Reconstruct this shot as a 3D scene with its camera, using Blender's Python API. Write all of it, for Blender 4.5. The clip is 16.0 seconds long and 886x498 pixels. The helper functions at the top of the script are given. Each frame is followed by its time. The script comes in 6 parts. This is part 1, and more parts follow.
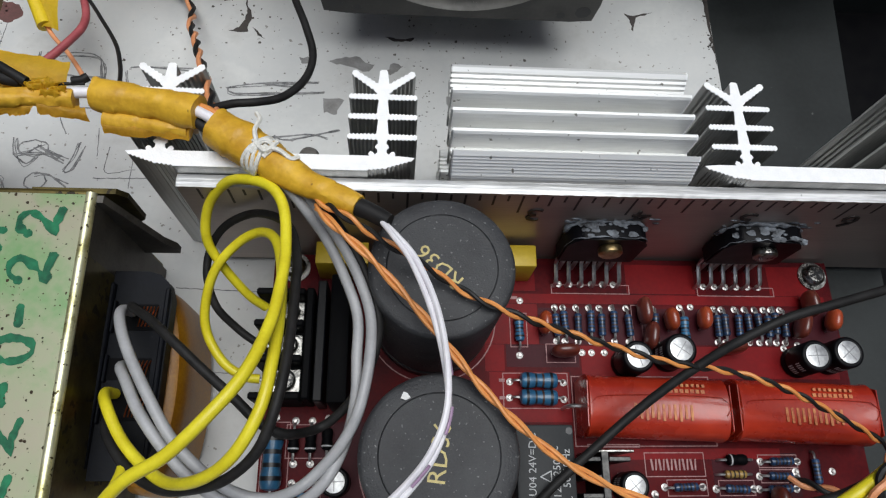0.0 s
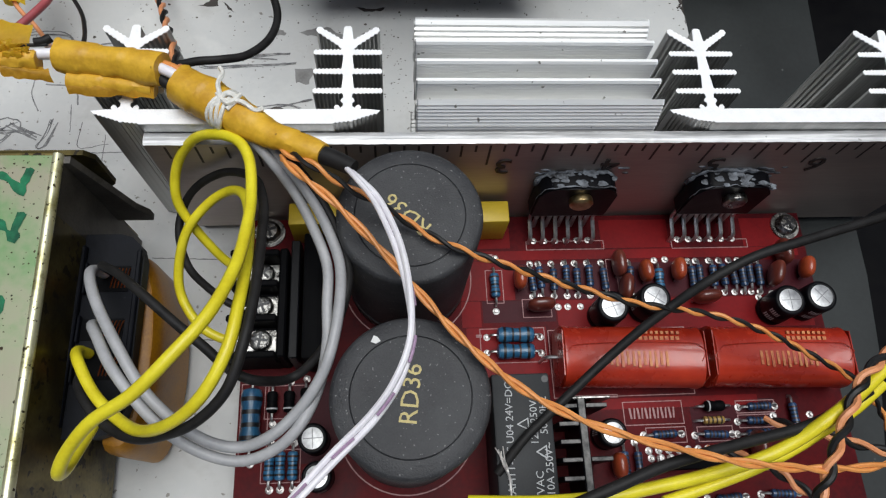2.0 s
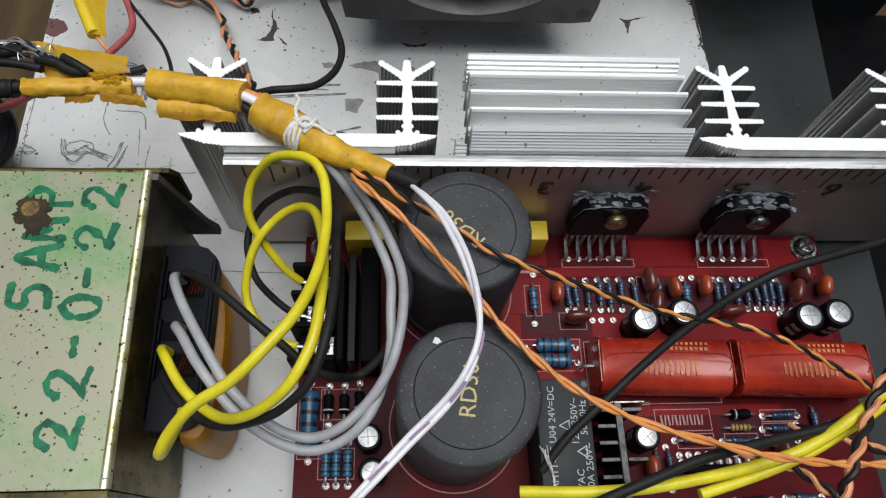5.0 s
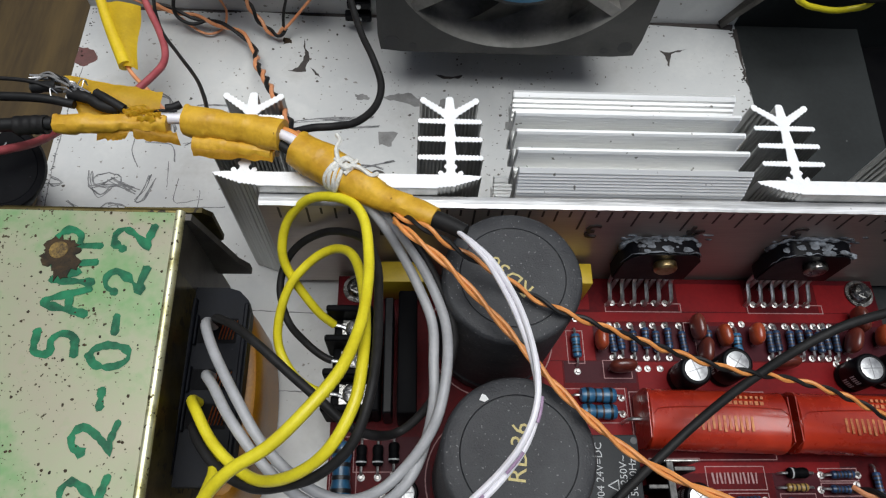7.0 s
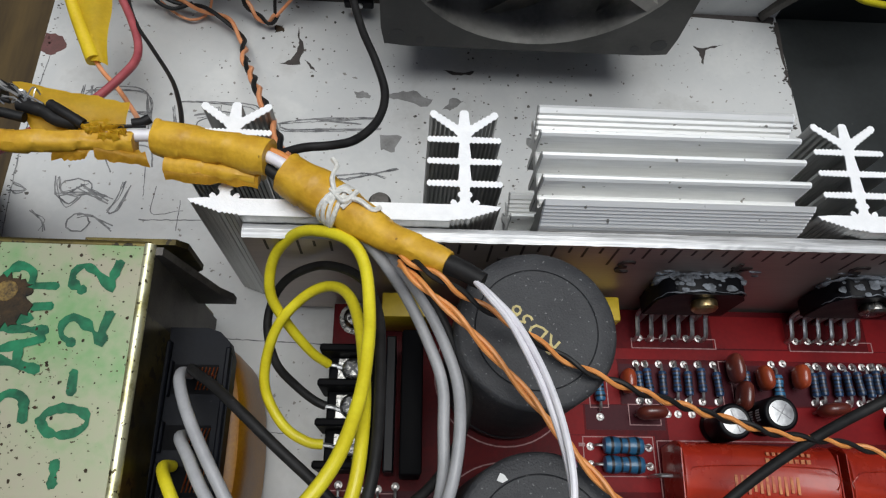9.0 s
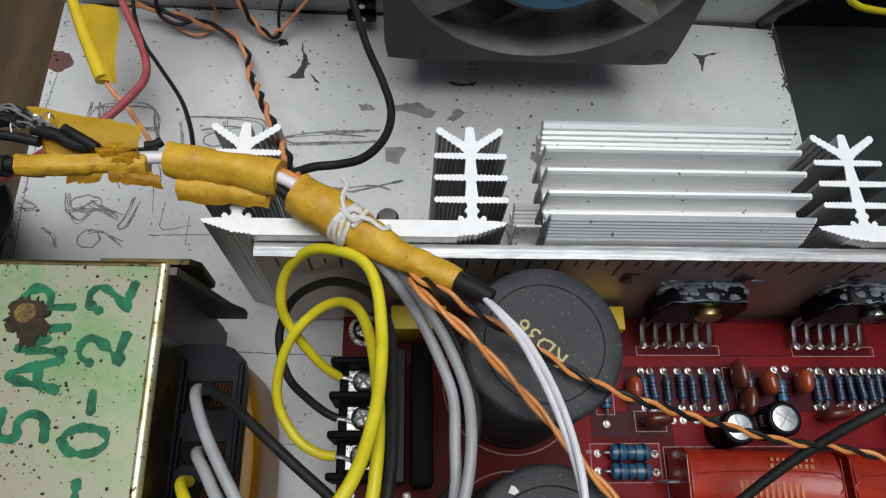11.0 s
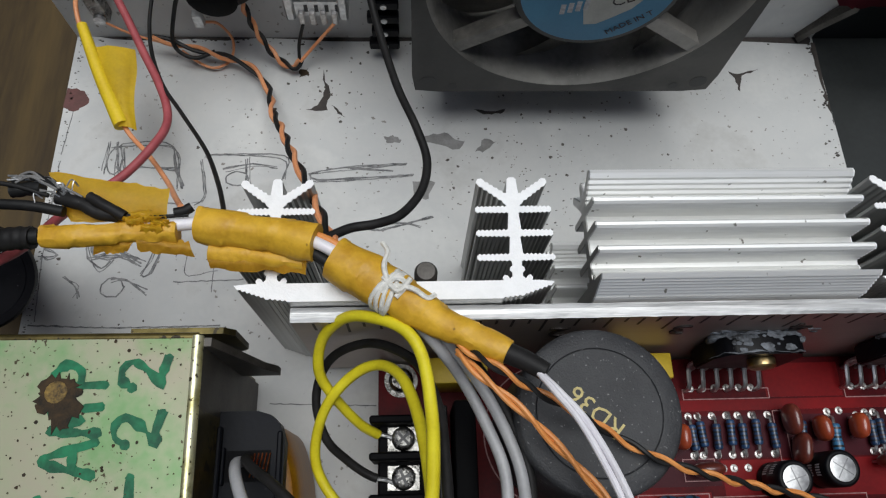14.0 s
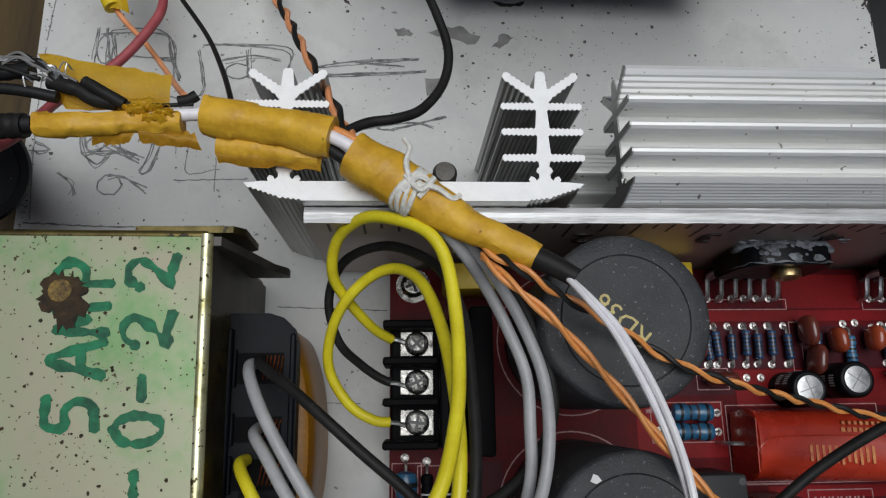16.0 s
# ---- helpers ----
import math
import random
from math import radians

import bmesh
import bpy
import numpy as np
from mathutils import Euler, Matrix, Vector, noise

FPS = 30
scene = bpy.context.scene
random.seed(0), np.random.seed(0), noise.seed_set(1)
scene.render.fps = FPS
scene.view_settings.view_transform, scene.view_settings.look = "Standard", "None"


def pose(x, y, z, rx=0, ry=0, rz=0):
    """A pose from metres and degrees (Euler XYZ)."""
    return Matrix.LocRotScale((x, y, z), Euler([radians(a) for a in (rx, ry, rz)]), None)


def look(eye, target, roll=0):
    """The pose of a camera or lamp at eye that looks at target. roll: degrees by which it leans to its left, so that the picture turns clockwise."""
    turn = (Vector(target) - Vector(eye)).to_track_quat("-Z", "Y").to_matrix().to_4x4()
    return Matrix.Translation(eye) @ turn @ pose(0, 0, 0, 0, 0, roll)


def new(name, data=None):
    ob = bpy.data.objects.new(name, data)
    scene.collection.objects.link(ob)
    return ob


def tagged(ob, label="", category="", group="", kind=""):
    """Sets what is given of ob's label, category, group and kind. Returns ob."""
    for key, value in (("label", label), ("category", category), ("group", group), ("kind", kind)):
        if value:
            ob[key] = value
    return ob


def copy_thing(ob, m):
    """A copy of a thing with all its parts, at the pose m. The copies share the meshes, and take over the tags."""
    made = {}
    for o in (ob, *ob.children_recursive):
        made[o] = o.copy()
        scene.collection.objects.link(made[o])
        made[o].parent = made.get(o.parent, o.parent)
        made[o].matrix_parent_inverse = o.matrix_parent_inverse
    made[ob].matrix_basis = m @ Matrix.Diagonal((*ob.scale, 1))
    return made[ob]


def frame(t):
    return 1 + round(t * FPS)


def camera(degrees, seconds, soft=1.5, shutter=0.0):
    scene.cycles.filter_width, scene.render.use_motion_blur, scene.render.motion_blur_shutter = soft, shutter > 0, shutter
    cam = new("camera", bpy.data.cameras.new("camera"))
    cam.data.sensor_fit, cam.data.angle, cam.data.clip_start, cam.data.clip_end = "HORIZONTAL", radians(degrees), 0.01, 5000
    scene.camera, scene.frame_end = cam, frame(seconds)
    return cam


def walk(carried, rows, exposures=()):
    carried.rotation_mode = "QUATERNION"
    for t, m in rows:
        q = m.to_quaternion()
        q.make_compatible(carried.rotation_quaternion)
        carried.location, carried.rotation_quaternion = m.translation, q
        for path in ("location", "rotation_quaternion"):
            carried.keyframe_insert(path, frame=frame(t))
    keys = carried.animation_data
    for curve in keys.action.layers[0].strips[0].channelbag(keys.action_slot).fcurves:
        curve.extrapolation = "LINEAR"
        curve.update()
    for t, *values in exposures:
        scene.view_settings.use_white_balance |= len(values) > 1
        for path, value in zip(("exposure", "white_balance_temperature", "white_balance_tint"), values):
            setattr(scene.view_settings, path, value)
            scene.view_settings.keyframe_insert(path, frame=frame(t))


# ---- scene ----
cam = camera(66.4, 16.0, soft=1.2)
PATH = [
    (0, (-0.03113, -0.06228, 0.17879), (-0.02428, -0.02736, 0.08533), 11.40),
    (0.5, (-0.01810, -0.06045, 0.17098), (-0.00950, -0.02877, 0.07652), 13.62),
    (1, (-0.01640, -0.05901, 0.16644), (-0.00714, -0.02831, 0.07172), 14.60),
    (1.5, (-0.02230, -0.06576, 0.16524), (-0.01309, -0.03456, 0.07068), 13.99),
    (2, (-0.02562, -0.07310, 0.17598), (-0.01811, -0.03793, 0.08267), 10.29),
    (2.5, (-0.03016, -0.07689, 0.17855), (-0.02200, -0.04036, 0.08582), 11.82),
    (3, (-0.03534, -0.07651, 0.17833), (-0.02696, -0.03939, 0.08586), 11.94),
    (3.5, (-0.03712, -0.07540, 0.18126), (-0.02974, -0.03792, 0.08885), 10.34),
    (4, (-0.03787, -0.07840, 0.18397), (-0.03121, -0.03990, 0.09192), 9.47),
    (4.2, (-0.03707, -0.07896, 0.18641), (-0.03038, -0.04093, 0.09416), 9.17),
    (6.5, (-0.03933, -0.08675, 0.18575), (-0.03237, -0.04318, 0.09600), 8.10),
    (7, (-0.04382, -0.07294, 0.18130), (-0.03881, -0.03075, 0.09078), 6.84),
    (7.5, (-0.04485, -0.05845, 0.17500), (-0.03814, -0.01806, 0.08377), 9.08),
    (8, (-0.04696, -0.05884, 0.16766), (-0.03988, -0.02053, 0.07557), 11.10),
    (8.5, (-0.04683, -0.05280, 0.16576), (-0.04048, -0.01560, 0.07316), 10.21),
    (9, (-0.04591, -0.05122, 0.16833), (-0.04042, -0.01334, 0.07594), 9.07),
    (11.3, (-0.04780, -0.04774, 0.17193), (-0.04241, -0.01034, 0.07934), 8.15),
    (11.5, (-0.04770, -0.04677, 0.17130), (-0.04295, -0.00993, 0.07846), 7.29),
    (12, (-0.04871, -0.04346, 0.17362), (-0.04399, -0.00593, 0.08105), 6.81),
    (12.5, (-0.04948, -0.04033, 0.17561), (-0.04421, -0.00243, 0.08322), 7.26),
    (13, (-0.05284, -0.03954, 0.17493), (-0.04790, -0.00151, 0.08257), 6.86),
    (13.5, (-0.05558, -0.03720, 0.17412), (-0.05048, 0.00063, 0.08170), 7.05),
    (14, (-0.05437, -0.03304, 0.17091), (-0.04991, 0.00262, 0.07759), 5.91),
    (14.5, (-0.05481, -0.03203, 0.16836), (-0.04988, 0.00077, 0.07402), 8.02),
    (15, (-0.05297, -0.03190, 0.16281), (-0.04796, -0.00374, 0.06699), 10.01),
    (15.5, (-0.05785, -0.03710, 0.16197), (-0.05281, -0.01034, 0.06574), 10.55),
    (16, (-0.05980, -0.03259, 0.16375), (-0.05401, -0.00951, 0.06662), 13.64),
]
walk(cam, [(t, look(eye, target, roll)) for t, eye, target, roll in PATH],
     exposures=[(0.0, -0.18), (1.0, -0.25), (2.0, -0.13), (4.0, -0.12), (6.5, -0.09), (8.0, -0.18), (12.5, -0.36), (15.0, -0.46), (16.0, -0.60)])

# ---- light: soft daylight from a bright sky ----
world = bpy.data.worlds.new("world")
scene.world = world
world.use_nodes = True
wn = world.node_tree.nodes
sky = wn.new("ShaderNodeTexSky")
sky.sky_type = "NISHITA"
sky.sun_disc = False
sky.sun_elevation = radians(86)
sky.sun_rotation = radians(39)
sky.air_density = 1.0
sky.dust_density = 4.0
world.node_tree.links.new(sky.outputs[0], wn["Background"].inputs[0])
wn["Background"].inputs[1].default_value = 0.075
sun = new("sun", bpy.data.lights.new("sun", "SUN"))
sun.data.energy = 2.75
sun.data.angle = radians(44)
sun.data.color = (0.93, 0.985, 1.0)
sun.matrix_world = look((0.04, 0.05, 1.0), (0, 0, 0))


# ---- materials ----
def material(name, colour, dark=None, rough=0.5, metal=0.0, coarse=120.0, fine=1500.0, bump=0.15, stretch=(1, 1, 1), coat=0.0,
             spots=None, spot_scale=900.0, spot_size=0.16, vary=0.0, spec=0.5):
    """A surface with two scales of variation, relief and, if wanted, specks of another colour."""
    m = bpy.data.materials.new(name)
    m.use_nodes = True
    n, l = m.node_tree.nodes, m.node_tree.links
    b = n["Principled BSDF"]
    b.inputs["Metallic"].default_value = metal
    b.inputs["Coat Weight"].default_value = coat
    b.inputs["Specular IOR Level"].default_value = spec
    dark = dark or tuple(c * 0.72 for c in colour)
    tc, mp = n.new("ShaderNodeTexCoord"), n.new("ShaderNodeMapping")
    mp.inputs["Scale"].default_value = stretch
    l.new(tc.outputs["Object"], mp.inputs["Vector"])
    big, small = n.new("ShaderNodeTexNoise"), n.new("ShaderNodeTexNoise")
    for node, s, d in ((big, coarse, 5.0), (small, fine, 3.0)):
        node.inputs["Scale"].default_value, node.inputs["Detail"].default_value = s, d
        l.new(mp.outputs[0], node.inputs["Vector"])
    both = n.new("ShaderNodeMath")
    both.operation = "MULTIPLY_ADD"
    both.inputs[1].default_value = 0.35
    l.new(small.outputs[0], both.inputs[0])
    l.new(big.outputs[0], both.inputs[2])
    ramp = n.new("ShaderNodeValToRGB")
    ramp.color_ramp.elements[0].position, ramp.color_ramp.elements[1].position = 0.48, 0.86
    ramp.color_ramp.elements[0].color, ramp.color_ramp.elements[1].color = (*dark, 1), (*colour, 1)
    l.new(both.outputs[0], ramp.inputs[0])
    out = ramp.outputs[0]
    if vary:
        info, hsv, mr = n.new("ShaderNodeObjectInfo"), n.new("ShaderNodeHueSaturation"), n.new("ShaderNodeMapRange")
        mr.inputs["To Min"].default_value, mr.inputs["To Max"].default_value = 1 - vary, 1 + vary
        l.new(info.outputs["Random"], mr.inputs["Value"])
        l.new(mr.outputs[0], hsv.inputs["Value"])
        l.new(out, hsv.inputs["Color"])
        out = hsv.outputs[0]
    if spots:
        vo, r2, mix = n.new("ShaderNodeTexNoise"), n.new("ShaderNodeValToRGB"), n.new("ShaderNodeMix")
        mix.data_type = "RGBA"
        vo.inputs["Scale"].default_value, vo.inputs["Detail"].default_value = spot_scale, 1.5
        l.new(tc.outputs["Object"], vo.inputs["Vector"])
        r2.color_ramp.elements[0].position = 0.78 - spot_size
        r2.color_ramp.elements[1].position = 0.83 - spot_size
        l.new(vo.outputs[0], r2.inputs[0])
        l.new(r2.outputs[0], mix.inputs["Factor"])
        l.new(out, mix.inputs["A"])
        mix.inputs["B"].default_value = (*spots, 1)
        out = mix.outputs["Result"]
    l.new(out, b.inputs["Base Color"])
    rr = n.new("ShaderNodeMapRange")
    rr.inputs["To Min"].default_value, rr.inputs["To Max"].default_value = max(rough - 0.1, 0.02), min(rough + 0.12, 1)
    l.new(both.outputs[0], rr.inputs["Value"])
    l.new(rr.outputs[0], b.inputs["Roughness"])
    if bump:
        bp = n.new("ShaderNodeBump")
        bp.inputs["Strength"].default_value, bp.inputs["Distance"].default_value = bump, 0.0004
        l.new(both.outputs[0], bp.inputs["Height"])
        l.new(bp.outputs[0], b.inputs["Normal"])
    return m


def tinted(name, stops, rough=0.4, metal=0.0, scale=40.0, specks=(0.05, 0.04, 0.02), speck_scale=1300.0, speck_at=0.70, bump=0.3, spec=0.5):
    """A sheet whose colour drifts through several tints, with dirt specks and a blotchy gloss."""
    m = bpy.data.materials.new(name)
    m.use_nodes = True
    n, l = m.node_tree.nodes, m.node_tree.links
    b = n["Principled BSDF"]
    b.inputs["Metallic"].default_value = metal
    b.inputs["Specular IOR Level"].default_value = spec
    tc = n.new("ShaderNodeTexCoord")
    wide, fine, dirt, dust = (n.new("ShaderNodeTexNoise") for k in range(4))
    for node, sc, d in ((wide, scale, 3.0), (fine, scale * 22, 6.0), (dirt, speck_scale, 2.0), (dust, scale * 2.5, 4.0)):
        node.inputs["Scale"].default_value, node.inputs["Detail"].default_value = sc, d
        l.new(tc.outputs["Object"], node.inputs["Vector"])
    wide.inputs["Distortion"].default_value = 0.6
    mixed = n.new("ShaderNodeMath")
    mixed.operation = "MULTIPLY_ADD"
    mixed.inputs[1].default_value = 0.16
    l.new(fine.outputs[0], mixed.inputs[0])
    l.new(wide.outputs[0], mixed.inputs[2])
    ramp = n.new("ShaderNodeValToRGB")
    while len(ramp.color_ramp.elements) < len(stops):
        ramp.color_ramp.elements.new(0.5)
    for e, (p, c) in zip(ramp.color_ramp.elements, stops):
        e.position, e.color = p, (*c, 1)
    l.new(mixed.outputs[0], ramp.inputs[0])
    thick = n.new("ShaderNodeMath")
    thick.operation = "MULTIPLY_ADD"
    thick.inputs[1].default_value = 0.30
    l.new(dust.outputs[0], thick.inputs[0])
    l.new(dirt.outputs[0], thick.inputs[2])
    cut = n.new("ShaderNodeMapRange")
    cut.inputs["From Min"].default_value, cut.inputs["From Max"].default_value = speck_at + 0.15, speck_at + 0.19
    l.new(thick.outputs[0], cut.inputs["Value"])
    mix = n.new("ShaderNodeMix")
    mix.data_type = "RGBA"
    l.new(cut.outputs[0], mix.inputs["Factor"])
    l.new(ramp.outputs[0], mix.inputs["A"])
    mix.inputs["B"].default_value = (*specks, 1)
    l.new(mix.outputs["Result"], b.inputs["Base Color"])
    rr = n.new("ShaderNodeMapRange")
    rr.inputs["To Min"].default_value, rr.inputs["To Max"].default_value = max(rough - 0.15, 0.05), rough + 0.2
    l.new(dust.outputs[0], rr.inputs["Value"])
    l.new(rr.outputs[0], b.inputs["Roughness"])
    bp = n.new("ShaderNodeBump")
    bp.inputs["Strength"].default_value, bp.inputs["Distance"].default_value = bump, 0.0003
    l.new(mixed.outputs[0], bp.inputs["Height"])
    l.new(bp.outputs[0], b.inputs["Normal"])
    return m


# dark surface for the unseen walls that hold back sky light
BLOCKER = material("unseen_dark_wall", (0.10, 0.10, 0.095), (0.075, 0.075, 0.07), 0.9, coarse=6, fine=90, bump=0.3)
PAINT = tinted("grey_paint", ((0.36, (0.46, 0.455, 0.44)), (0.50, (0.565, 0.565, 0.555)), (0.60, (0.535, 0.54, 0.535)), (0.74, (0.615, 0.615, 0.60))), 0.5, 0.0, 26.0, (0.25, 0.235, 0.215), 620.0, 0.69, 0.35)
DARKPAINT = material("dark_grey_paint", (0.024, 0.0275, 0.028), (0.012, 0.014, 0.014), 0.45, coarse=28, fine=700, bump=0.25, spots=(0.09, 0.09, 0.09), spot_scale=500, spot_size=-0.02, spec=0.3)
CHIP = material("bare_metal_chip", (0.28, 0.275, 0.27), (0.17, 0.165, 0.16), 0.6, coarse=300, bump=0.3)
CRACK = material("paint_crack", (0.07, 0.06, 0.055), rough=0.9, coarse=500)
RUST = material("rust_brown", (0.060, 0.036, 0.016), (0.010, 0.009, 0.006), 0.85, coarse=420, fine=2500, bump=0.7)
REDPRIMER = material("red_primer", (0.17, 0.075, 0.07), (0.11, 0.055, 0.05), 0.8, coarse=300)
PENCIL = material("pencil", (0.075, 0.075, 0.08), (0.30, 0.30, 0.30), 0.6, coarse=420, fine=4000, bump=0)
WOOD = material("table_wood", (0.085, 0.054, 0.017), (0.034, 0.021, 0.008), 0.5, coarse=14, fine=130, stretch=(6, 0.7, 1), bump=0.2, coat=0.05, spec=0.3)
ALU = material("aluminium", (0.58, 0.58, 0.57), (0.40, 0.40, 0.39), 0.42, 1.0, coarse=260, fine=1500, stretch=(1, 1, 0.02), bump=0.5)
ALUX = material("aluminium_rolled", (0.98, 0.98, 0.965), (0.76, 0.76, 0.74), 0.40, 0.45, coarse=60, fine=1800, stretch=(0.05, 1, 1), bump=0.2, spots=(0.22, 0.21, 0.18), spot_scale=620, spot_size=0.06)
ALUCUT = material("aluminium_sawn", (0.98, 0.98, 0.98), (0.90, 0.90, 0.90), 0.45, 0.0, coarse=400, fine=2600, bump=0.35)
EDGE = material("aluminium_filed", (0.84, 0.84, 0.84), (0.40, 0.40, 0.40), 0.45, 0.6, coarse=900, fine=4000, stretch=(0.05, 1, 1), bump=0.2, spots=(0.18, 0.18, 0.17), spot_scale=420, spot_size=0.04)
RULERFACE = material("ruler_aluminium", (0.50, 0.44, 0.40), (0.36, 0.31, 0.29), 0.4, 0.7, coarse=50, fine=1500, stretch=(0.1, 1, 1), bump=0.1)
TICK = material("black_print", (0.03, 0.022, 0.02), rough=0.5, coarse=900)
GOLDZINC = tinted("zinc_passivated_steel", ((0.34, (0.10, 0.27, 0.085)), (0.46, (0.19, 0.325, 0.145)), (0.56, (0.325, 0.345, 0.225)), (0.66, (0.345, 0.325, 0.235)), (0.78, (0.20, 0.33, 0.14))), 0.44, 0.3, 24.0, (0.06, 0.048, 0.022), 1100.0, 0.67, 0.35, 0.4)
# darker copy of the passivated steel: the sides' shade is in the colour
GOLDSHADE = tinted("zinc_passivated_shaded", ((0.38, (0.03, 0.024, 0.010)), (0.52, (0.09, 0.070, 0.022)), (0.66, (0.19, 0.15, 0.05)), (0.78, (0.06, 0.045, 0.02))), 0.36, 0.7, 45.0, (0.03, 0.024, 0.015), 500.0, 0.62, 0.35)
DARKSTEEL = material("dark_steel", (0.13, 0.12, 0.11), (0.05, 0.045, 0.04), 0.5, 0.6, coarse=120)
PCBRED = material("red_solder_mask", (0.115, 0.0045, 0.0065), (0.042, 0.0025, 0.005), 0.42, coarse=60, fine=900, bump=0.05, spec=0.09)
TRACE = material("red_mask_over_copper", (0.215, 0.008, 0.010), (0.13, 0.006, 0.008), 0.4, coarse=60, fine=900, bump=0.05, spec=0.1)
MASKDARK = material("red_mask_bare", (0.062, 0.0075, 0.013), (0.04, 0.005, 0.009), 0.42, coarse=60, bump=0.05, spec=0.12)
SILK = material("silkscreen", (0.44, 0.26, 0.26), (0.28, 0.13, 0.13), 0.6, coarse=900, bump=0)
BLACK = material("black_plastic", (0.0045, 0.0045, 0.005), (0.002, 0.002, 0.003), 0.55, coarse=200, fine=2500, bump=0.1, spec=0.06)
BLACKSHINE = material("black_moulded", (0.005, 0.005, 0.007), (0.003, 0.003, 0.004), 0.36, coarse=150, fine=1500, bump=0.15, spots=(0.06, 0.06, 0.06), spot_scale=1200, spot_size=0.03, spec=0.15)
CAPTOP = material("capacitor_sleeve", (0.050, 0.051, 0.054), (0.022, 0.022, 0.025), 0.5, coarse=130, fine=2600, bump=0.8, spots=(0.17, 0.17, 0.17), spot_scale=1500, spot_size=0.10, spec=0.35)
GOLDINK = material("gold_ink", (0.56, 0.47, 0.19), (0.38, 0.30, 0.11), 0.45, 0.1, coarse=900)
WHITEINK = material("white_ink", (0.56, 0.57, 0.58), (0.34, 0.34, 0.35), rough=0.6, coarse=1100)
BLUERES = material("resistor_blue", (0.035, 0.16, 0.30), (0.02, 0.09, 0.19), 0.3, coarse=300, coat=0.3, vary=0.25)
BLUEDARK = material("resistor_navy", (0.022, 0.07, 0.17), (0.013, 0.04, 0.10), 0.3, coarse=300, coat=0.3, vary=0.3)
BAND = material("resistor_band_dark", (0.012, 0.012, 0.015), rough=0.35, coarse=500)
BANDBROWN = material("resistor_band_brown", (0.06, 0.025, 0.015), rough=0.35, coarse=500)
TAN = material("resistor_tan", (0.42, 0.28, 0.08), (0.30, 0.18, 0.05), 0.35, coarse=300, coat=0.3)
LEAD = material("tinned_lead", (0.70, 0.70, 0.70), (0.45, 0.45, 0.45), 0.3, 0.9, coarse=700, bump=0.3)
PAD = material("solder_pad", (0.70, 0.68, 0.66), (0.45, 0.42, 0.40), 0.35, 0.7, coarse=900, bump=0.4)
BROWNDIP = material("brown_epoxy", (0.16, 0.035, 0.022), (0.09, 0.02, 0.014), 0.28, coarse=200, coat=0.4, vary=0.2)
ORANGEDIP = material("orange_epoxy", (0.42, 0.075, 0.025), (0.28, 0.045, 0.018), 0.28, coarse=200, coat=0.4, vary=0.2)
REDFILM = material("red_film_wrap", (0.45, 0.036, 0.012), (0.30, 0.018, 0.008), 0.24, coarse=75, fine=420, bump=0.4, coat=0.3)
YELLOWBOX = material("yellow_box_plastic", (0.62, 0.44, 0.03), (0.5, 0.34, 0.02), 0.4, coarse=150)
YTAPE = material("yellow_paper_tape", (0.78, 0.46, 0.035), (0.54, 0.28, 0.018), 0.46, coarse=160, fine=1100, bump=0.5, spots=(0.26, 0.13, 0.014), spot_scale=520, spot_size=0.02)
YTAPEINNER = material("yellow_tape_inside", (0.86, 0.55, 0.03), (0.70, 0.42, 0.02), 0.4, coarse=150, bump=0.3)
YTAPEBRIGHT = material("yellow_tape_clean", (0.82, 0.60, 0.02), (0.66, 0.45, 0.015), 0.45, coarse=130, bump=0.3)
YWIRE = material("yellow_pvc", (0.80, 0.70, 0.028), (0.66, 0.55, 0.018), 0.35, coarse=200, bump=0.1)
GREYWIRE = material("grey_pvc", (0.42, 0.42, 0.43), (0.33, 0.33, 0.34), 0.38, coarse=200, bump=0.1)
DARKWIRE = material("charcoal_pvc", (0.020, 0.019, 0.019), (0.011, 0.0105, 0.0105), 0.5, coarse=300, bump=0.25, spots=(0.06, 0.058, 0.055), spot_scale=1400, spot_size=0.02, spec=0.22)
BLACKWIRE = material("black_pvc", (0.016, 0.016, 0.016), (0.009, 0.009, 0.009), 0.45, coarse=300, bump=0.1, spec=0.3)
ORANGE = material("orange_pvc", (0.80, 0.33, 0.095), (0.66, 0.24, 0.06), 0.4, coarse=300, bump=0.1)
PEACH = material("salmon_pvc", (0.82, 0.36, 0.17), (0.68, 0.26, 0.11), 0.4, coarse=300, bump=0.1)
WHITEWIRE = material("white_pvc", (0.88, 0.86, 0.89), (0.78, 0.75, 0.80), 0.35, coarse=300, bump=0.1)
PURPLE = material("violet_stripe", (0.42, 0.28, 0.42), rough=0.5, coarse=900)
REDWIRE = material("faded_red_pvc", (0.42, 0.09, 0.10), (0.32, 0.06, 0.07), 0.45, coarse=300, bump=0.1)
COPPER = material("copper", (0.62, 0.22, 0.09), (0.40, 0.12, 0.05), 0.3, 1.0, coarse=900)
STEEL = material("nickel_screw", (0.40, 0.39, 0.37), (0.07, 0.068, 0.065), 0.24, 1.0, coarse=420, bump=0.7)
BRASS = material("brass_screw", (0.62, 0.47, 0.25), (0.42, 0.30, 0.14), 0.3, 1.0, coarse=700, bump=0.2)
PASTE = material("thermal_paste", (0.26, 0.285, 0.32), (0.012, 0.012, 0.015), 0.65, coarse=300, fine=1600, bump=0.9)
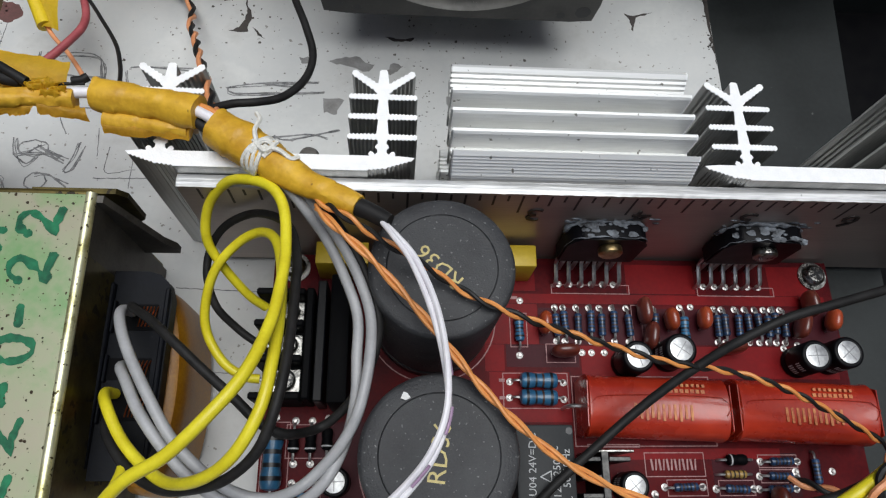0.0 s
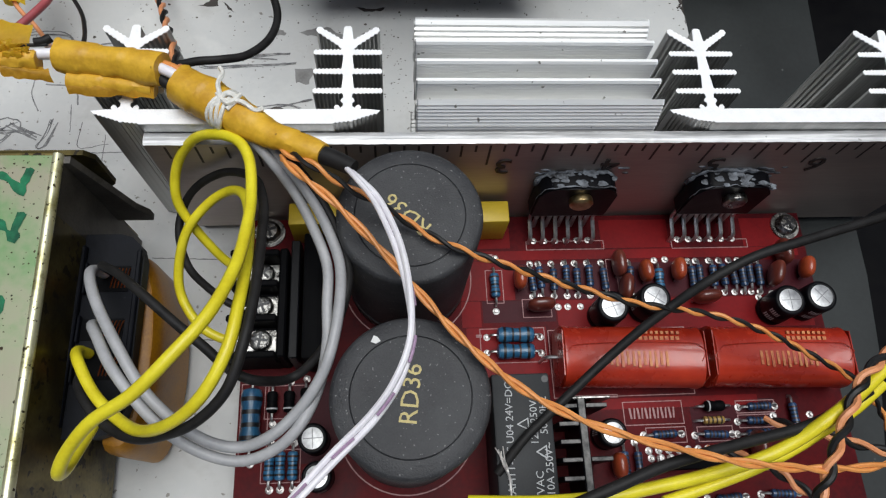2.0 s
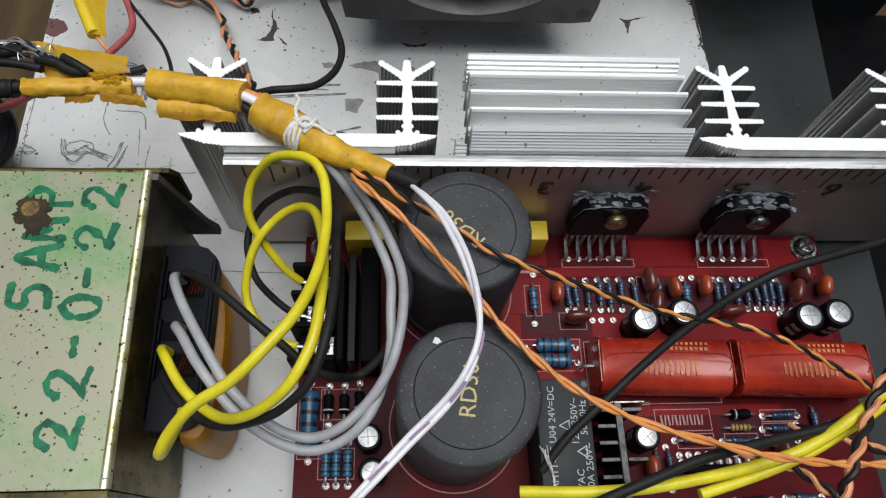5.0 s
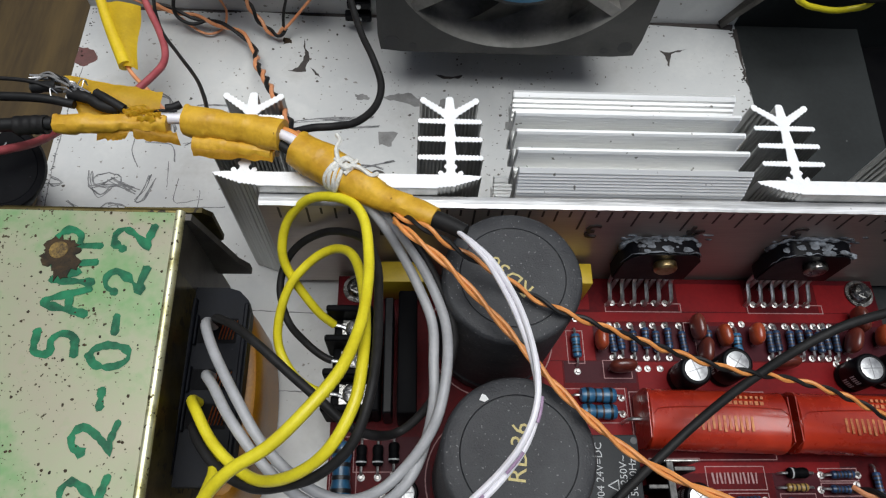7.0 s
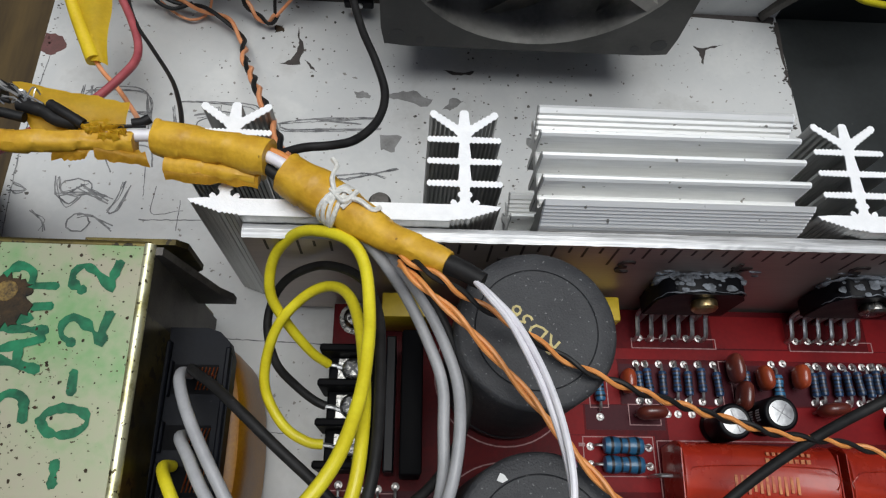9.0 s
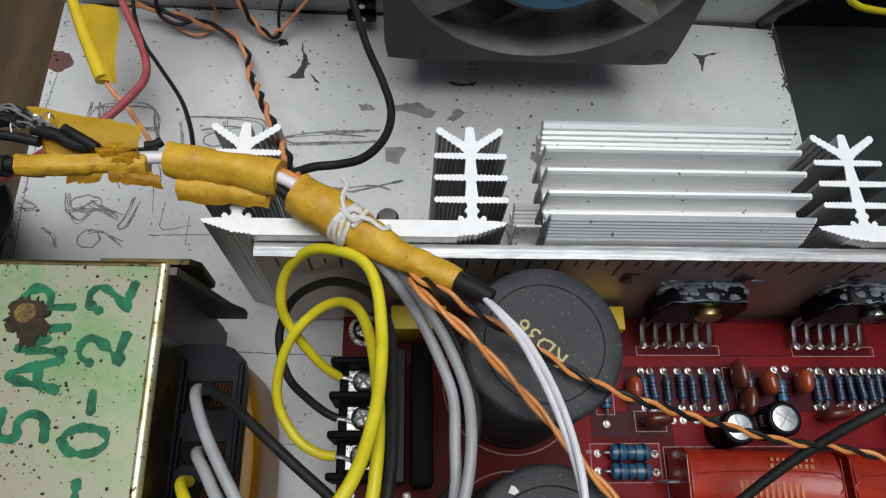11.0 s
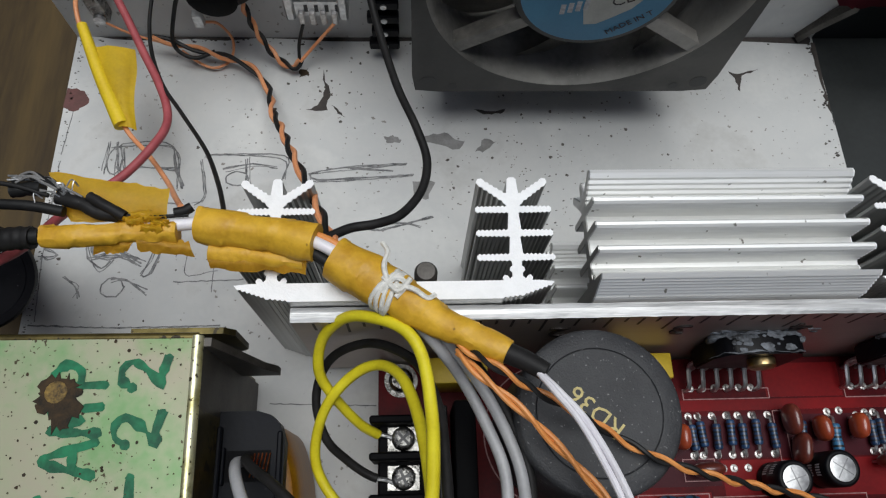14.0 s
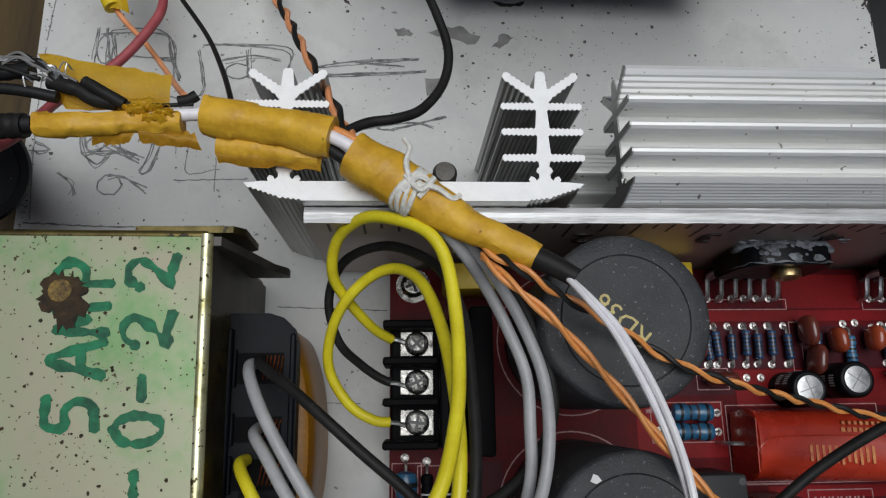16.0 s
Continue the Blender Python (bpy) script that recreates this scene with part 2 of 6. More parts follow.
FANBLACK = tinted("dusty_black_fan", ((0.40, (0.007, 0.007, 0.007)), (0.55, (0.022, 0.021, 0.0195)), (0.72, (0.055, 0.052, 0.046))), 0.34, 0.0, 34.0, (0.08, 0.075, 0.066), 1500.0, 0.74, 0.2, 0.5)
LABELBLUE = material("blue_label", (0.05, 0.25, 0.42), (0.035, 0.19, 0.34), 0.35, coarse=60, bump=0.05)
LABELWORN = material("worn_label_paper", (0.55, 0.55, 0.50), (0.40, 0.40, 0.37), 0.6, coarse=150)
MARKER = material("green_marker", (0.012, 0.20, 0.085), (0.002, 0.065, 0.03), 0.45, coarse=260, fine=900, bump=0, spec=0.3)
STRING = material("white_string", (0.85, 0.84, 0.80), (0.66, 0.64, 0.58), 0.9, coarse=900, fine=3500, bump=0.8)
WINDTAPE = material("amber_winding_tape", (0.42, 0.185, 0.008), (0.20, 0.075, 0.004), 0.32, coarse=60, spec=0.3)
ALUTOP = material("capacitor_vent", (0.66, 0.67, 0.67), (0.36, 0.36, 0.37), 0.34, 0.8, coarse=420, bump=0.2)
BOBBIN = material("bobbin_nylon", (0.007, 0.008, 0.012), (0.003, 0.0035, 0.005), 0.45, coarse=80, fine=900, bump=0.25, spots=(0.05, 0.05, 0.055), spot_scale=900, spot_size=0.01, spec=0.12)
SCORE = material("vent_groove", (0.30, 0.30, 0.31), rough=0.4, metal=0.6, coarse=600)
FILMINK = material("rubbed_gold_ink", (0.60, 0.25, 0.075), (0.40, 0.045, 0.014), 0.4, coarse=700, fine=2600, bump=0)
CRUST = material("corroded_brass", (0.34, 0.22, 0.06), (0.06, 0.04, 0.02), 0.7, 0.2, coarse=500, fine=2000, bump=0.9)
RELAYCASE = material("relay_case", (0.030, 0.032, 0.034), (0.018, 0.019, 0.021), 0.5, coarse=120, fine=2200, bump=0.2, spec=0.3)
# blades and struts: dust, with the sheen of light put into the grey
FANBLADE = tinted("dusty_lit_blade", ((0.40, (0.08, 0.075, 0.067)), (0.55, (0.23, 0.215, 0.19)), (0.72, (0.40, 0.375, 0.335))), 0.36, 0.0, 30.0, (0.36, 0.34, 0.30), 1500.0, 0.74, 0.2, 0.6)
# duct: dust, with light from above put into the grey
FANDUCT = tinted("dusty_lit_duct", ((0.38, (0.06, 0.058, 0.052)), (0.55, (0.23, 0.22, 0.20)), (0.72, (0.36, 0.345, 0.31))), 0.5, 0.0, 26.0, (0.38, 0.365, 0.33), 1500.0, 0.74, 0.2, 0.5)
# pale highlight along the bent edge, put into its colour
GOLDRIM = tinted("bent_edge_highlight", ((0.40, (0.34, 0.31, 0.13)), (0.52, (0.70, 0.68, 0.42)), (0.70, (0.84, 0.83, 0.62))), 0.34, 0.75, 90.0, (0.08, 0.065, 0.03), 900.0, 0.66, 0.3)
SPECK = material("dark_pinhole", (0.15, 0.135, 0.12), (0.05, 0.045, 0.04), 0.9, coarse=500)
DARKEDGE = material("worn_black_edge", (0.16, 0.155, 0.15), (0.03, 0.03, 0.03), 0.45, 0.5, coarse=500, bump=0.3)
NIBWHITE = material("white_flake", (0.8, 0.8, 0.78), rough=0.7)


# ---- mesh helpers: all in millimetres ----
def box(bm, x0, x1, y0, y1, z0, z1, bevel=0.0, seg=1):
    vs = [bm.verts.new(p) for p in ((x0, y0, z0), (x1, y0, z0), (x1, y1, z0), (x0, y1, z0), (x0, y0, z1), (x1, y0, z1), (x1, y1, z1), (x0, y1, z1))]
    fs = [bm.faces.new([vs[i] for i in q]) for q in ((3, 2, 1, 0), (4, 5, 6, 7), (0, 1, 5, 4), (1, 2, 6, 5), (2, 3, 7, 6), (3, 0, 4, 7))]
    if bevel:
        bmesh.ops.bevel(bm, geom=list({e for f in fs for e in f.edges}), offset=bevel, segments=seg, affect="EDGES", profile=0.5)


def lathe(bm, profile, centre=(0, 0, 0), axis="z", seg=24):
    """A turned body: (radius, height) from one end to the other."""
    rings = []
    for r, h in profile:
        ring = []
        for i in range(seg):
            a = 2 * math.pi * i / seg
            u, v = r * math.cos(a), r * math.sin(a)
            p = {"z": (u, v, h), "x": (h, u, v), "y": (v, h, u)}[axis]
            ring.append(bm.verts.new((p[0] + centre[0], p[1] + centre[1], p[2] + centre[2])))
        rings.append(ring)
    for a, b in zip(rings, rings[1:]):
        for i in range(seg):
            bm.faces.new((a[i], a[(i + 1) % seg], b[(i + 1) % seg], b[i]))
    bm.faces.new(rings[0][::-1])
    bm.faces.new(rings[-1])


def prism(bm, outline, h0, h1, plane="xy"):
    """A flat outline pushed from h0 to h1 across its plane."""
    put = {"xy": lambda u, v, h: (u, v, h), "xz": lambda u, v, h: (u, h, v), "yz": lambda u, v, h: (h, u, v)}[plane]
    a = [bm.verts.new(put(u, v, h0)) for u, v in outline]
    b = [bm.verts.new(put(u, v, h1)) for u, v in outline]
    n = len(a)
    for i in range(n):
        bm.faces.new((a[i], a[(i + 1) % n], b[(i + 1) % n], b[i]))
    bm.faces.new(a[::-1])
    bm.faces.new(b)


def smooth_line(points, step=1.0):
    """A smooth curve through the points, as evenly spaced places."""
    p = [Vector(q) for q in points]
    p = [2 * p[0] - p[1]] + p + [2 * p[-1] - p[-2]]
    out = []
    for i in range(1, len(p) - 2):
        a, b, c, d = p[i - 1:i + 3]
        n = max(2, int((c - b).length / step))
        for k in range(n):
            t = k / n
            out.append(0.5 * (2 * b + (c - a) * t + (2 * a - 5 * b + 4 * c - d) * t * t + (3 * b - a - 3 * c + d) * t ** 3))
    return out + [p[-2]]


def frames_along(line):
    side = Vector((0.31, 0.17, 0.93))
    out = []
    for i, q in enumerate(line):
        way = (line[min(i + 1, len(line) - 1)] - line[max(i - 1, 0)]).normalized()
        side = (side - way * side.dot(way)).normalized()
        out.append((q, side.copy(), way.cross(side)))
    return out


def sweep(bm, line, radius, seg=8, flat=1.0):
    """A round body along a line of places; radius may be a function of 0..1."""
    rings = []
    n = len(line) - 1
    for i, (q, s, u) in enumerate(frames_along(line)):
        r = radius(i / n) if callable(radius) else radius
        rings.append([bm.verts.new(q + s * (r * flat * math.cos(2 * math.pi * k / seg)) + u * (r * math.sin(2 * math.pi * k / seg))) for k in range(seg)])
    for a, b in zip(rings, rings[1:]):
        for k in range(seg):
            bm.faces.new((a[k], a[(k + 1) % seg], b[(k + 1) % seg], b[k]))
    bm.faces.new(rings[0][::-1])
    bm.faces.new(rings[-1])


def strand(line, offset, turn, phase, drift=0.0):
    """A line that winds round another, one turn in `turn` millimetres."""
    out, run = [], 0.0
    for i, (q, s, u) in enumerate(frames_along(line)):
        if i:
            run += (line[i] - line[i - 1]).length
        a = phase + 2 * math.pi * run / turn + drift * math.sin(run / 9.0)
        out.append(q + s * (offset * math.cos(a)) + u * (offset * math.sin(a)))
    return out


def ribbon(bm, points, width, z, lift=0.12, wobble=0.0):
    """A flat painted stroke of some width on a level surface, as one strip."""
    line = [Vector((x, y, 0)) for x, y in points]
    last = len(line) - 1
    row = []
    for i, q in enumerate(line):
        d = (line[min(i + 1, last)] - line[max(i - 1, 0)])
        d = d.normalized() if d.length > 1e-6 else Vector((1, 0, 0))
        s = Vector((-d.y, d.x, 0)) * width / 2 * (1 + wobble * noise.noise(Vector((q.x * 0.7, q.y * 0.7, 3.0))))
        e = d * (width * 0.3 if i == last else -width * 0.3 if i == 0 else 0)
        row.append((bm.verts.new((q.x + e.x - s.x, q.y + e.y - s.y, z + lift + 0.004 * i)), bm.verts.new((q.x + e.x + s.x, q.y + e.y + s.y, z + lift + 0.004 * i))))
    for (a, b), (c, d) in zip(row, row[1:]):
        bm.faces.new((a, c, d, b))


def thing(name, base, label, category, group="", kind=""):
    ob = new(name)
    ob.empty_display_size = 0.005
    ob.location = Vector(base) * 0.001
    return tagged(ob, label, category, group, kind)


def origin_of(ob):
    o = Vector((0, 0, 0))
    while ob is not None:
        o += ob.location
        ob = ob.parent
    return o


def part(name, bm, mat, parent, label="", shade=True):
    """One bmesh as one mesh object under a thing or a part."""
    o = origin_of(parent)
    for v in bm.verts:
        v.co = Vector(v.co) * 0.001 - o
    bmesh.ops.recalc_face_normals(bm, faces=bm.faces[:])
    me = bpy.data.meshes.new(name)
    bm.to_mesh(me)
    bm.free()
    me.materials.append(mat)
    if shade:
        for p in me.polygons:
            p.use_smooth = True
        me.set_sharp_from_angle(angle=radians(38))
    ob = new(name, me)
    ob.parent = parent
    if label:
        ob["label"] = label
    return ob


def single(name, bm, mat, label, category, group="", kind="", base=(0, 0, 0), shade=True):
    """A thing that is one mesh."""
    ob = part(name, bm, mat, None, shade=shade)
    o = Vector(base) * 0.001
    ob.data.transform(Matrix.Translation(-o))
    ob.location = o
    return tagged(ob, label, category, group, kind)


def lettering(name, words, size, mat, parent, m, label="", thick=0.0):
    """Words in the built-in font as a mesh; m: a pose in metres."""
    cu = bpy.data.curves.new(name, "FONT")
    cu.body, cu.size, cu.align_x, cu.align_y, cu.extrude, cu.resolution_u = words, size * 0.001, "CENTER", "CENTER", 0.00003 + thick * 0.001, 2
    tmp = bpy.data.objects.new("letters", cu)
    me = bpy.data.meshes.new_from_object(tmp)
    bpy.data.objects.remove(tmp)
    me.materials.append(mat)
    ob = new(name, me)
    ob.parent = parent
    ob.matrix_basis = Matrix.Translation(-origin_of(parent)) @ m
    if label:
        ob["label"] = label
    return ob


def at(x, y, z, rx=0, ry=0, rz=0):
    return pose(x * 0.001, y * 0.001, z * 0.001, rx, ry, rz)


FLOOR, BOARD = 0.0, 7.6

# ---- the setting ----
# unseen walls, added only to cut low sky light and reflections
for name, x0, x1, y0, y1 in (("unseen_wall_north", -1300, 1300, 1000, 1060), ("unseen_wall_west", -1060, -1000, -360, 1000), ("unseen_wall_east", 1000, 1060, -360, 1000)):
    bm = bmesh.new()
    box(bm, x0, x1, y0, y1, -40, 900)
    single(name, bm, BLOCKER, "unseen wall added to cut low sky light", "wall", kind="structure", shade=False)
# unseen wall added to shape the light; its opening lets front light in
bm = bmesh.new()
for x0, x1, z0, z1 in ((-1300, 1300, -40, 240), (-1300, 1300, 820, 900), (-1300, -420, 240, 820), (420, 1300, 240, 820)):
    box(bm, x0, x1, -420, -360, z0, z1)
single("unseen_wall_south", bm, BLOCKER, "unseen wall added to block sky, with an opening for front light", "wall", kind="structure", shade=False)
bm = bmesh.new()
box(bm, -1000, 1000, -360, 1000, -40, -14)
single("ground", bm, WOOD, "dark brown wooden table top", "table", kind="structure")
bm = bmesh.new()
prism(bm, [(-154, -125), (72, -125), (72, 102), (-154, 102)], -1.2, 0.0)
prism(bm, [(-154, -125), (-152.8, -125), (-152.8, 102), (-154, 102)], -14, -1.2)
floor = single("floor", bm, PAINT, "grey painted steel chassis floor with chipped paint", "floor", kind="structure", shade=False)
bm = bmesh.new()
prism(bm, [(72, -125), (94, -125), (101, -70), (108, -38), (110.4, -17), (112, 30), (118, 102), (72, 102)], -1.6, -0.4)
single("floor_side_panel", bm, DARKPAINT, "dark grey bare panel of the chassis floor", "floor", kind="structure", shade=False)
# black strip added on the table in place of the shade there
bm = bmesh.new()
box(bm, 80, 190, -125, 102, -13.9, -9.0, 0.4)
single("side_shade_strip", bm, BLACK, "black strip standing in for shade beside the chassis floor", "trim", kind="structure")
bm = bmesh.new()
box(bm, -154, 72, 102, 103.2, -14, 75)
wall = single("wall_back", bm, PAINT, "grey painted steel rear panel of the chassis", "wall", kind="structure", shade=False)
# unseen front panel, added to keep front light off the board
bm = bmesh.new()
box(bm, -154, 118, -126.2, -125, -14, 88)
single("unseen_wall_front", bm, PAINT, "unseen grey front panel added to shade the board", "wall", kind="structure", shade=False)
bm = bmesh.new()
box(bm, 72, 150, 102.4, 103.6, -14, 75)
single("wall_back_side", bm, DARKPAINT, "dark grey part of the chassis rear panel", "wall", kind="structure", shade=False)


def blot(points, mat, name, label, z=0.0, seed=1, lift=0.06, rough=0.8):
    """A flaked patch with a ragged rim."""
    rnd = random.Random(seed)
    bm = bmesh.new()
    rim = []
    for i, (x, y) in enumerate(points):
        nx, ny = points[(i + 1) % len(points)]
        for k in range(4):
            t = k / 4
            rim.append((x + (nx - x) * t + rnd.uniform(-rough, rough) * 0.5, y + (ny - y) * t + rnd.uniform(-rough, rough) * 0.5))
    prism(bm, rim, z + 0.01, z + lift)
    return part(name, bm, mat, floor, label, shade=False)


blot([(-62, 67), (-59, 67.5), (-57, 65.5), (-61, 65)], CHIP, "paint_chip", "bare grey patch of flaked paint", seed=1)
blot([(-54, 66), (-48, 68), (-44, 68), (-39, 65), (-41, 62.5), (-48, 64.5)], CHIP, "paint_chip", "bare grey patch of flaked paint", seed=2)
blot([(-36, 62), (-33, 66.5), (-30, 65), (-34, 62)], CHIP, "paint_chip", "bare grey patch of flaked paint", seed=3)
blot([(-54, 53), (-48, 52.5), (-50, 47), (-54, 48)], CHIP, "paint_chip", "bare grey patch of flaked paint", seed=4)
blot([(-36, 76), (-31, 75.4), (-26, 76.4), (-28, 74.8), (-33, 74.2)], CRACK, "paint_crack", "lifted dark crack in the paint", seed=5, rough=0.5)
blot([(-80.5, 90), (-79.5, 83), (-81, 78.5), (-84.5, 76), (-79, 76), (-78.2, 82)], CRACK, "paint_crack", "lifted dark crack in the paint", seed=6, rough=0.8)
blot([(-77.5, 78), (-75.5, 76.5), (-73.5, 73.5), (-75.5, 75)], CRACK, "paint_crack", "lifted dark crack in the paint", seed=7, rough=0.5)
blot([(43, 89), (46, 88.4), (53, 90.2), (47, 87.6), (45, 82), (44.5, 86.5)], CRACK, "paint_crack", "lifted dark crack in the paint", seed=8, rough=0.6)
blot([(-87.5, 90), (-85, 90.5), (-84.5, 88), (-87, 87.5)], RUST, "rust_spot", "dark rust spot", seed=9)
blot([(-154, 84), (-149, 83), (-147, 79), (-150, 76), (-154, 77)], REDPRIMER, "primer_patch", "patch of bare red primer", seed=10)
blot([(-154, 103), (-140, 100.6), (-100, 101.2), (-60, 100.6), (0, 101.4), (71, 99.6), (71, 101.9), (-154, 101.9)], CRACK, "fold_line", "ragged black line in the rear fold", seed=11, rough=1.0)
blot([(71.2, 100), (70.6, 95), (71.4, 88), (71.0, 80), (71.6, 76), (71.9, 70), (72, 100)], CRACK, "paint_edge", "ragged worn paint edge", seed=12, rough=1.0)
rnd = random.Random(4)
bm = bmesh.new()
for i in range(320):
    x, y, r = rnd.uniform(-150, 68), rnd.uniform(8, 100), rnd.choice((0.12, 0.15, 0.2, 0.2, 0.28, 0.4, 0.55)) * rnd.uniform(0.6, 1.1)
    if i % 3 == 0:
        x, y = rnd.gauss(-30, 22), rnd.gauss(66, 9)
    elif i % 7 == 0:
        x, y = rnd.gauss(-84, 10), rnd.gauss(84, 5)
    y = max(4, min(y, 100))
    n = rnd.randint(5, 8)
    prism(bm, [(x + r * rnd.uniform(0.5, 1.2) * math.cos(6.283 * k / n), y + r * rnd.uniform(0.5, 1.2) * math.sin(6.283 * k / n)) for k in range(n)], 0.01, 0.05)
tagged(part("paint_speck", bm, SPECK, floor, "scattered dark specks and pinholes", shade=False), kind="stuff")
bm = bmesh.new()
rnd = random.Random(9)
STROKES = (
    [(-138, 64), (-133, 64.5), (-121, 63.5), (-119, 51)], [(-139, 66), (-139.5, 56)], [(-137, 66), (-135.5, 55)], [(-135, 64), (-134, 56), (-136.5, 58)], [(-133, 58), (-119, 57)],
    [(-121, 63), (-120, 57), (-117.5, 51)], [(-112, 60.5), (-110, 61.5), (-91, 60), (-90, 54)], [(-113, 60), (-111, 49), (-114, 46)], [(-107, 57), (-99, 58.5), (-92, 57)], [(-101, 60), (-100, 52)],
    [(-83, 55.5), (-74, 57), (-56, 58)], [(-83, 55), (-81, 53.5), (-68, 54), (-54, 54.4)], [(-72, 57.4), (-60, 56)], [(-68, 39), (-63, 38), (-49, 42)], [(-70, 38), (-58, 40), (-52, 39)],
    [(-141, 36), (-140, 31), (-136, 28), (-134, 30)], [(-140, 36), (-138, 31), (-133, 34)], [(-134, 34), (-127, 29)], [(-140, 31), (-133, 31.6), (-127, 30.4)], [(-133, 33), (-125, 30)],
    [(-123, 35), (-124, 30), (-125.4, 26), (-123, 26.4), (-120.6, 34)], [(-145, 26), (-142, 23), (-141, 20)], [(-133, 25), (-129, 24.6), (-124, 21)], [(-152, 34), (-148, 32), (-150, 30.6), (-152, 32)],
    [(-152, 60), (-152, 37), (-150.6, 14)], [(-151, 77), (-152, 62)], [(-114, 34), (-114, 26), (-106, 27)], [(-117, 24), (-99, 24.4)], [(-107, 30), (-107, 21)], [(-152, 13), (-131, 12), (-104, 12)],
    [(-126, 47), (-118, 46), (-116, 40)], [(-112, 12), (-108, 4), (-100, -8)], [(-100, -30), (-70, -31)], [(-90, -8), (-64, -9)], [(-118, 40), (-117, 31)], [(-129, 52), (-129.6, 44), (-127, 38)],
)
for k, stroke in enumerate(STROKES):
    for rep in range(3 if k < 24 else 1):
        j = [(x + rnd.uniform(-0.55, 0.55) * rep, y + rnd.uniform(-0.55, 0.55) * rep) for x, y in stroke]
        line = smooth_line([(x, y, 0) for x, y in j], 1.2)
        ribbon(bm, [(p.x + rnd.uniform(-0.12, 0.12), p.y + rnd.uniform(-0.12, 0.12)) for p in line], rnd.uniform(0.22, 0.4), 0.0, 0.03 + 0.012 * rep, 0.7)
for cx, cy, a, b in ((-132.6, 22.6, 3.0, 2.6), (-135, 33, 4.2, 2.6), (-137, 60, 2.0, 4.2), (-103, 54, 3.2, 2.2)):
    q = [(cx + a * math.cos(k * 0.4) + rnd.uniform(-0.2, 0.2), cy + b * math.sin(k * 0.4) + rnd.uniform(-0.25, 0.25)) for k in range(17)]
    ribbon(bm, q, 0.42, 0.0, 0.05)
tagged(part("pencil_marks", bm, PENCIL, floor, "faint grey pencil lines and scribbles", shade=False), kind="stuff")


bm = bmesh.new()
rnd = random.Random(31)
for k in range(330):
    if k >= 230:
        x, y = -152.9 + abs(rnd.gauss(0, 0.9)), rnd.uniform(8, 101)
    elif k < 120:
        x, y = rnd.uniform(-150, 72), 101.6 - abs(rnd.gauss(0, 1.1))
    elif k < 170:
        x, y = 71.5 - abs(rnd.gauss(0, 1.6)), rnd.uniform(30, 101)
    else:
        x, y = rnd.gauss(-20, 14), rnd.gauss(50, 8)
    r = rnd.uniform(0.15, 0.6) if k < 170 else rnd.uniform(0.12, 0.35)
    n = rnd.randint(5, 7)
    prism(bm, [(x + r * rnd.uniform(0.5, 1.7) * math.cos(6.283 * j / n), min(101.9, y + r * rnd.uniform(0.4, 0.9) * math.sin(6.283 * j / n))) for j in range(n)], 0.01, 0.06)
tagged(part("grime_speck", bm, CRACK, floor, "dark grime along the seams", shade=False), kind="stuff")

# ---- heat sinks ----
def teeth(p, q, n, depth):
    """A run from p to q with n small grooves."""
    (x0, y0), (x1, y1) = p, q
    length = math.hypot(x1 - x0, y1 - y0)
    nx, ny = -(y1 - y0) / length * depth, (x1 - x0) / length * depth
    out = []
    for k in range(2 * n + 1):
        t, d = k / (2 * n), k % 2
        out.append((x0 + (x1 - x0) * t + nx * d, y0 + (y1 - y0) * t + ny * d))
    return out


def fin_tree(cx):
    """Half the outline of one finned stem, bars to both sides, as (across, out)."""
    pts = [(2.7, 6.6), (2.9, 7.1), (2.5, 7.7), (1.9, 7.5), (1.5, 6.9), (1.0, 7.4), (1.0, 8.1), (1.5, 8.6), (1.3, 9.2), (0.9, 9.5)]
    for y in (11.2, 16.2, 21.2):
        pts += teeth((1.0, y - 0.85), (7.0, y - 0.75), 7, 0.28) + [(7.5, y - 0.3), (7.5, y + 0.3)] + teeth((7.0, y + 0.75), (1.3, y + 0.85), 7, 0.28)
    pts += teeth((1.9, 22.6), (6.5, 26.2), 5, 0.26) + [(7.1, 27.1), (6.8, 27.9), (6.1, 28.0)] + teeth((5.6, 27.7), (1.2, 24.7), 5, 0.26) + [(1.0, 26.6), (0.9, 27.8), (0.5, 28.2)]
    right = [(cx + a, b) for a, b in pts]
    left = [(cx - a, b) for a, b in reversed(pts)]
    return right + left


def sink_outline(x0, x1, stems):
    out = [(x0, 6.3)] + teeth((x0 + 0.8, 5.4), (x0 + 6, 3.6), 6, 0.3) + teeth((x0 + 6.4, 3.5), (x0 + 10, 3.05), 4, 0.3)
    out += teeth((x1 - 10, 3.05), (x1 - 6.4, 3.5), 4, 0.3) + teeth((x1 - 6, 3.6), (x1 - 0.8, 5.4), 6, 0.3) + [(x1, 6.3), (x1 - 3, 6.6)]
    for s in sorted(stems, reverse=True):
        out += fin_tree(s)
    return out + [(x0 + 3, 6.6)]


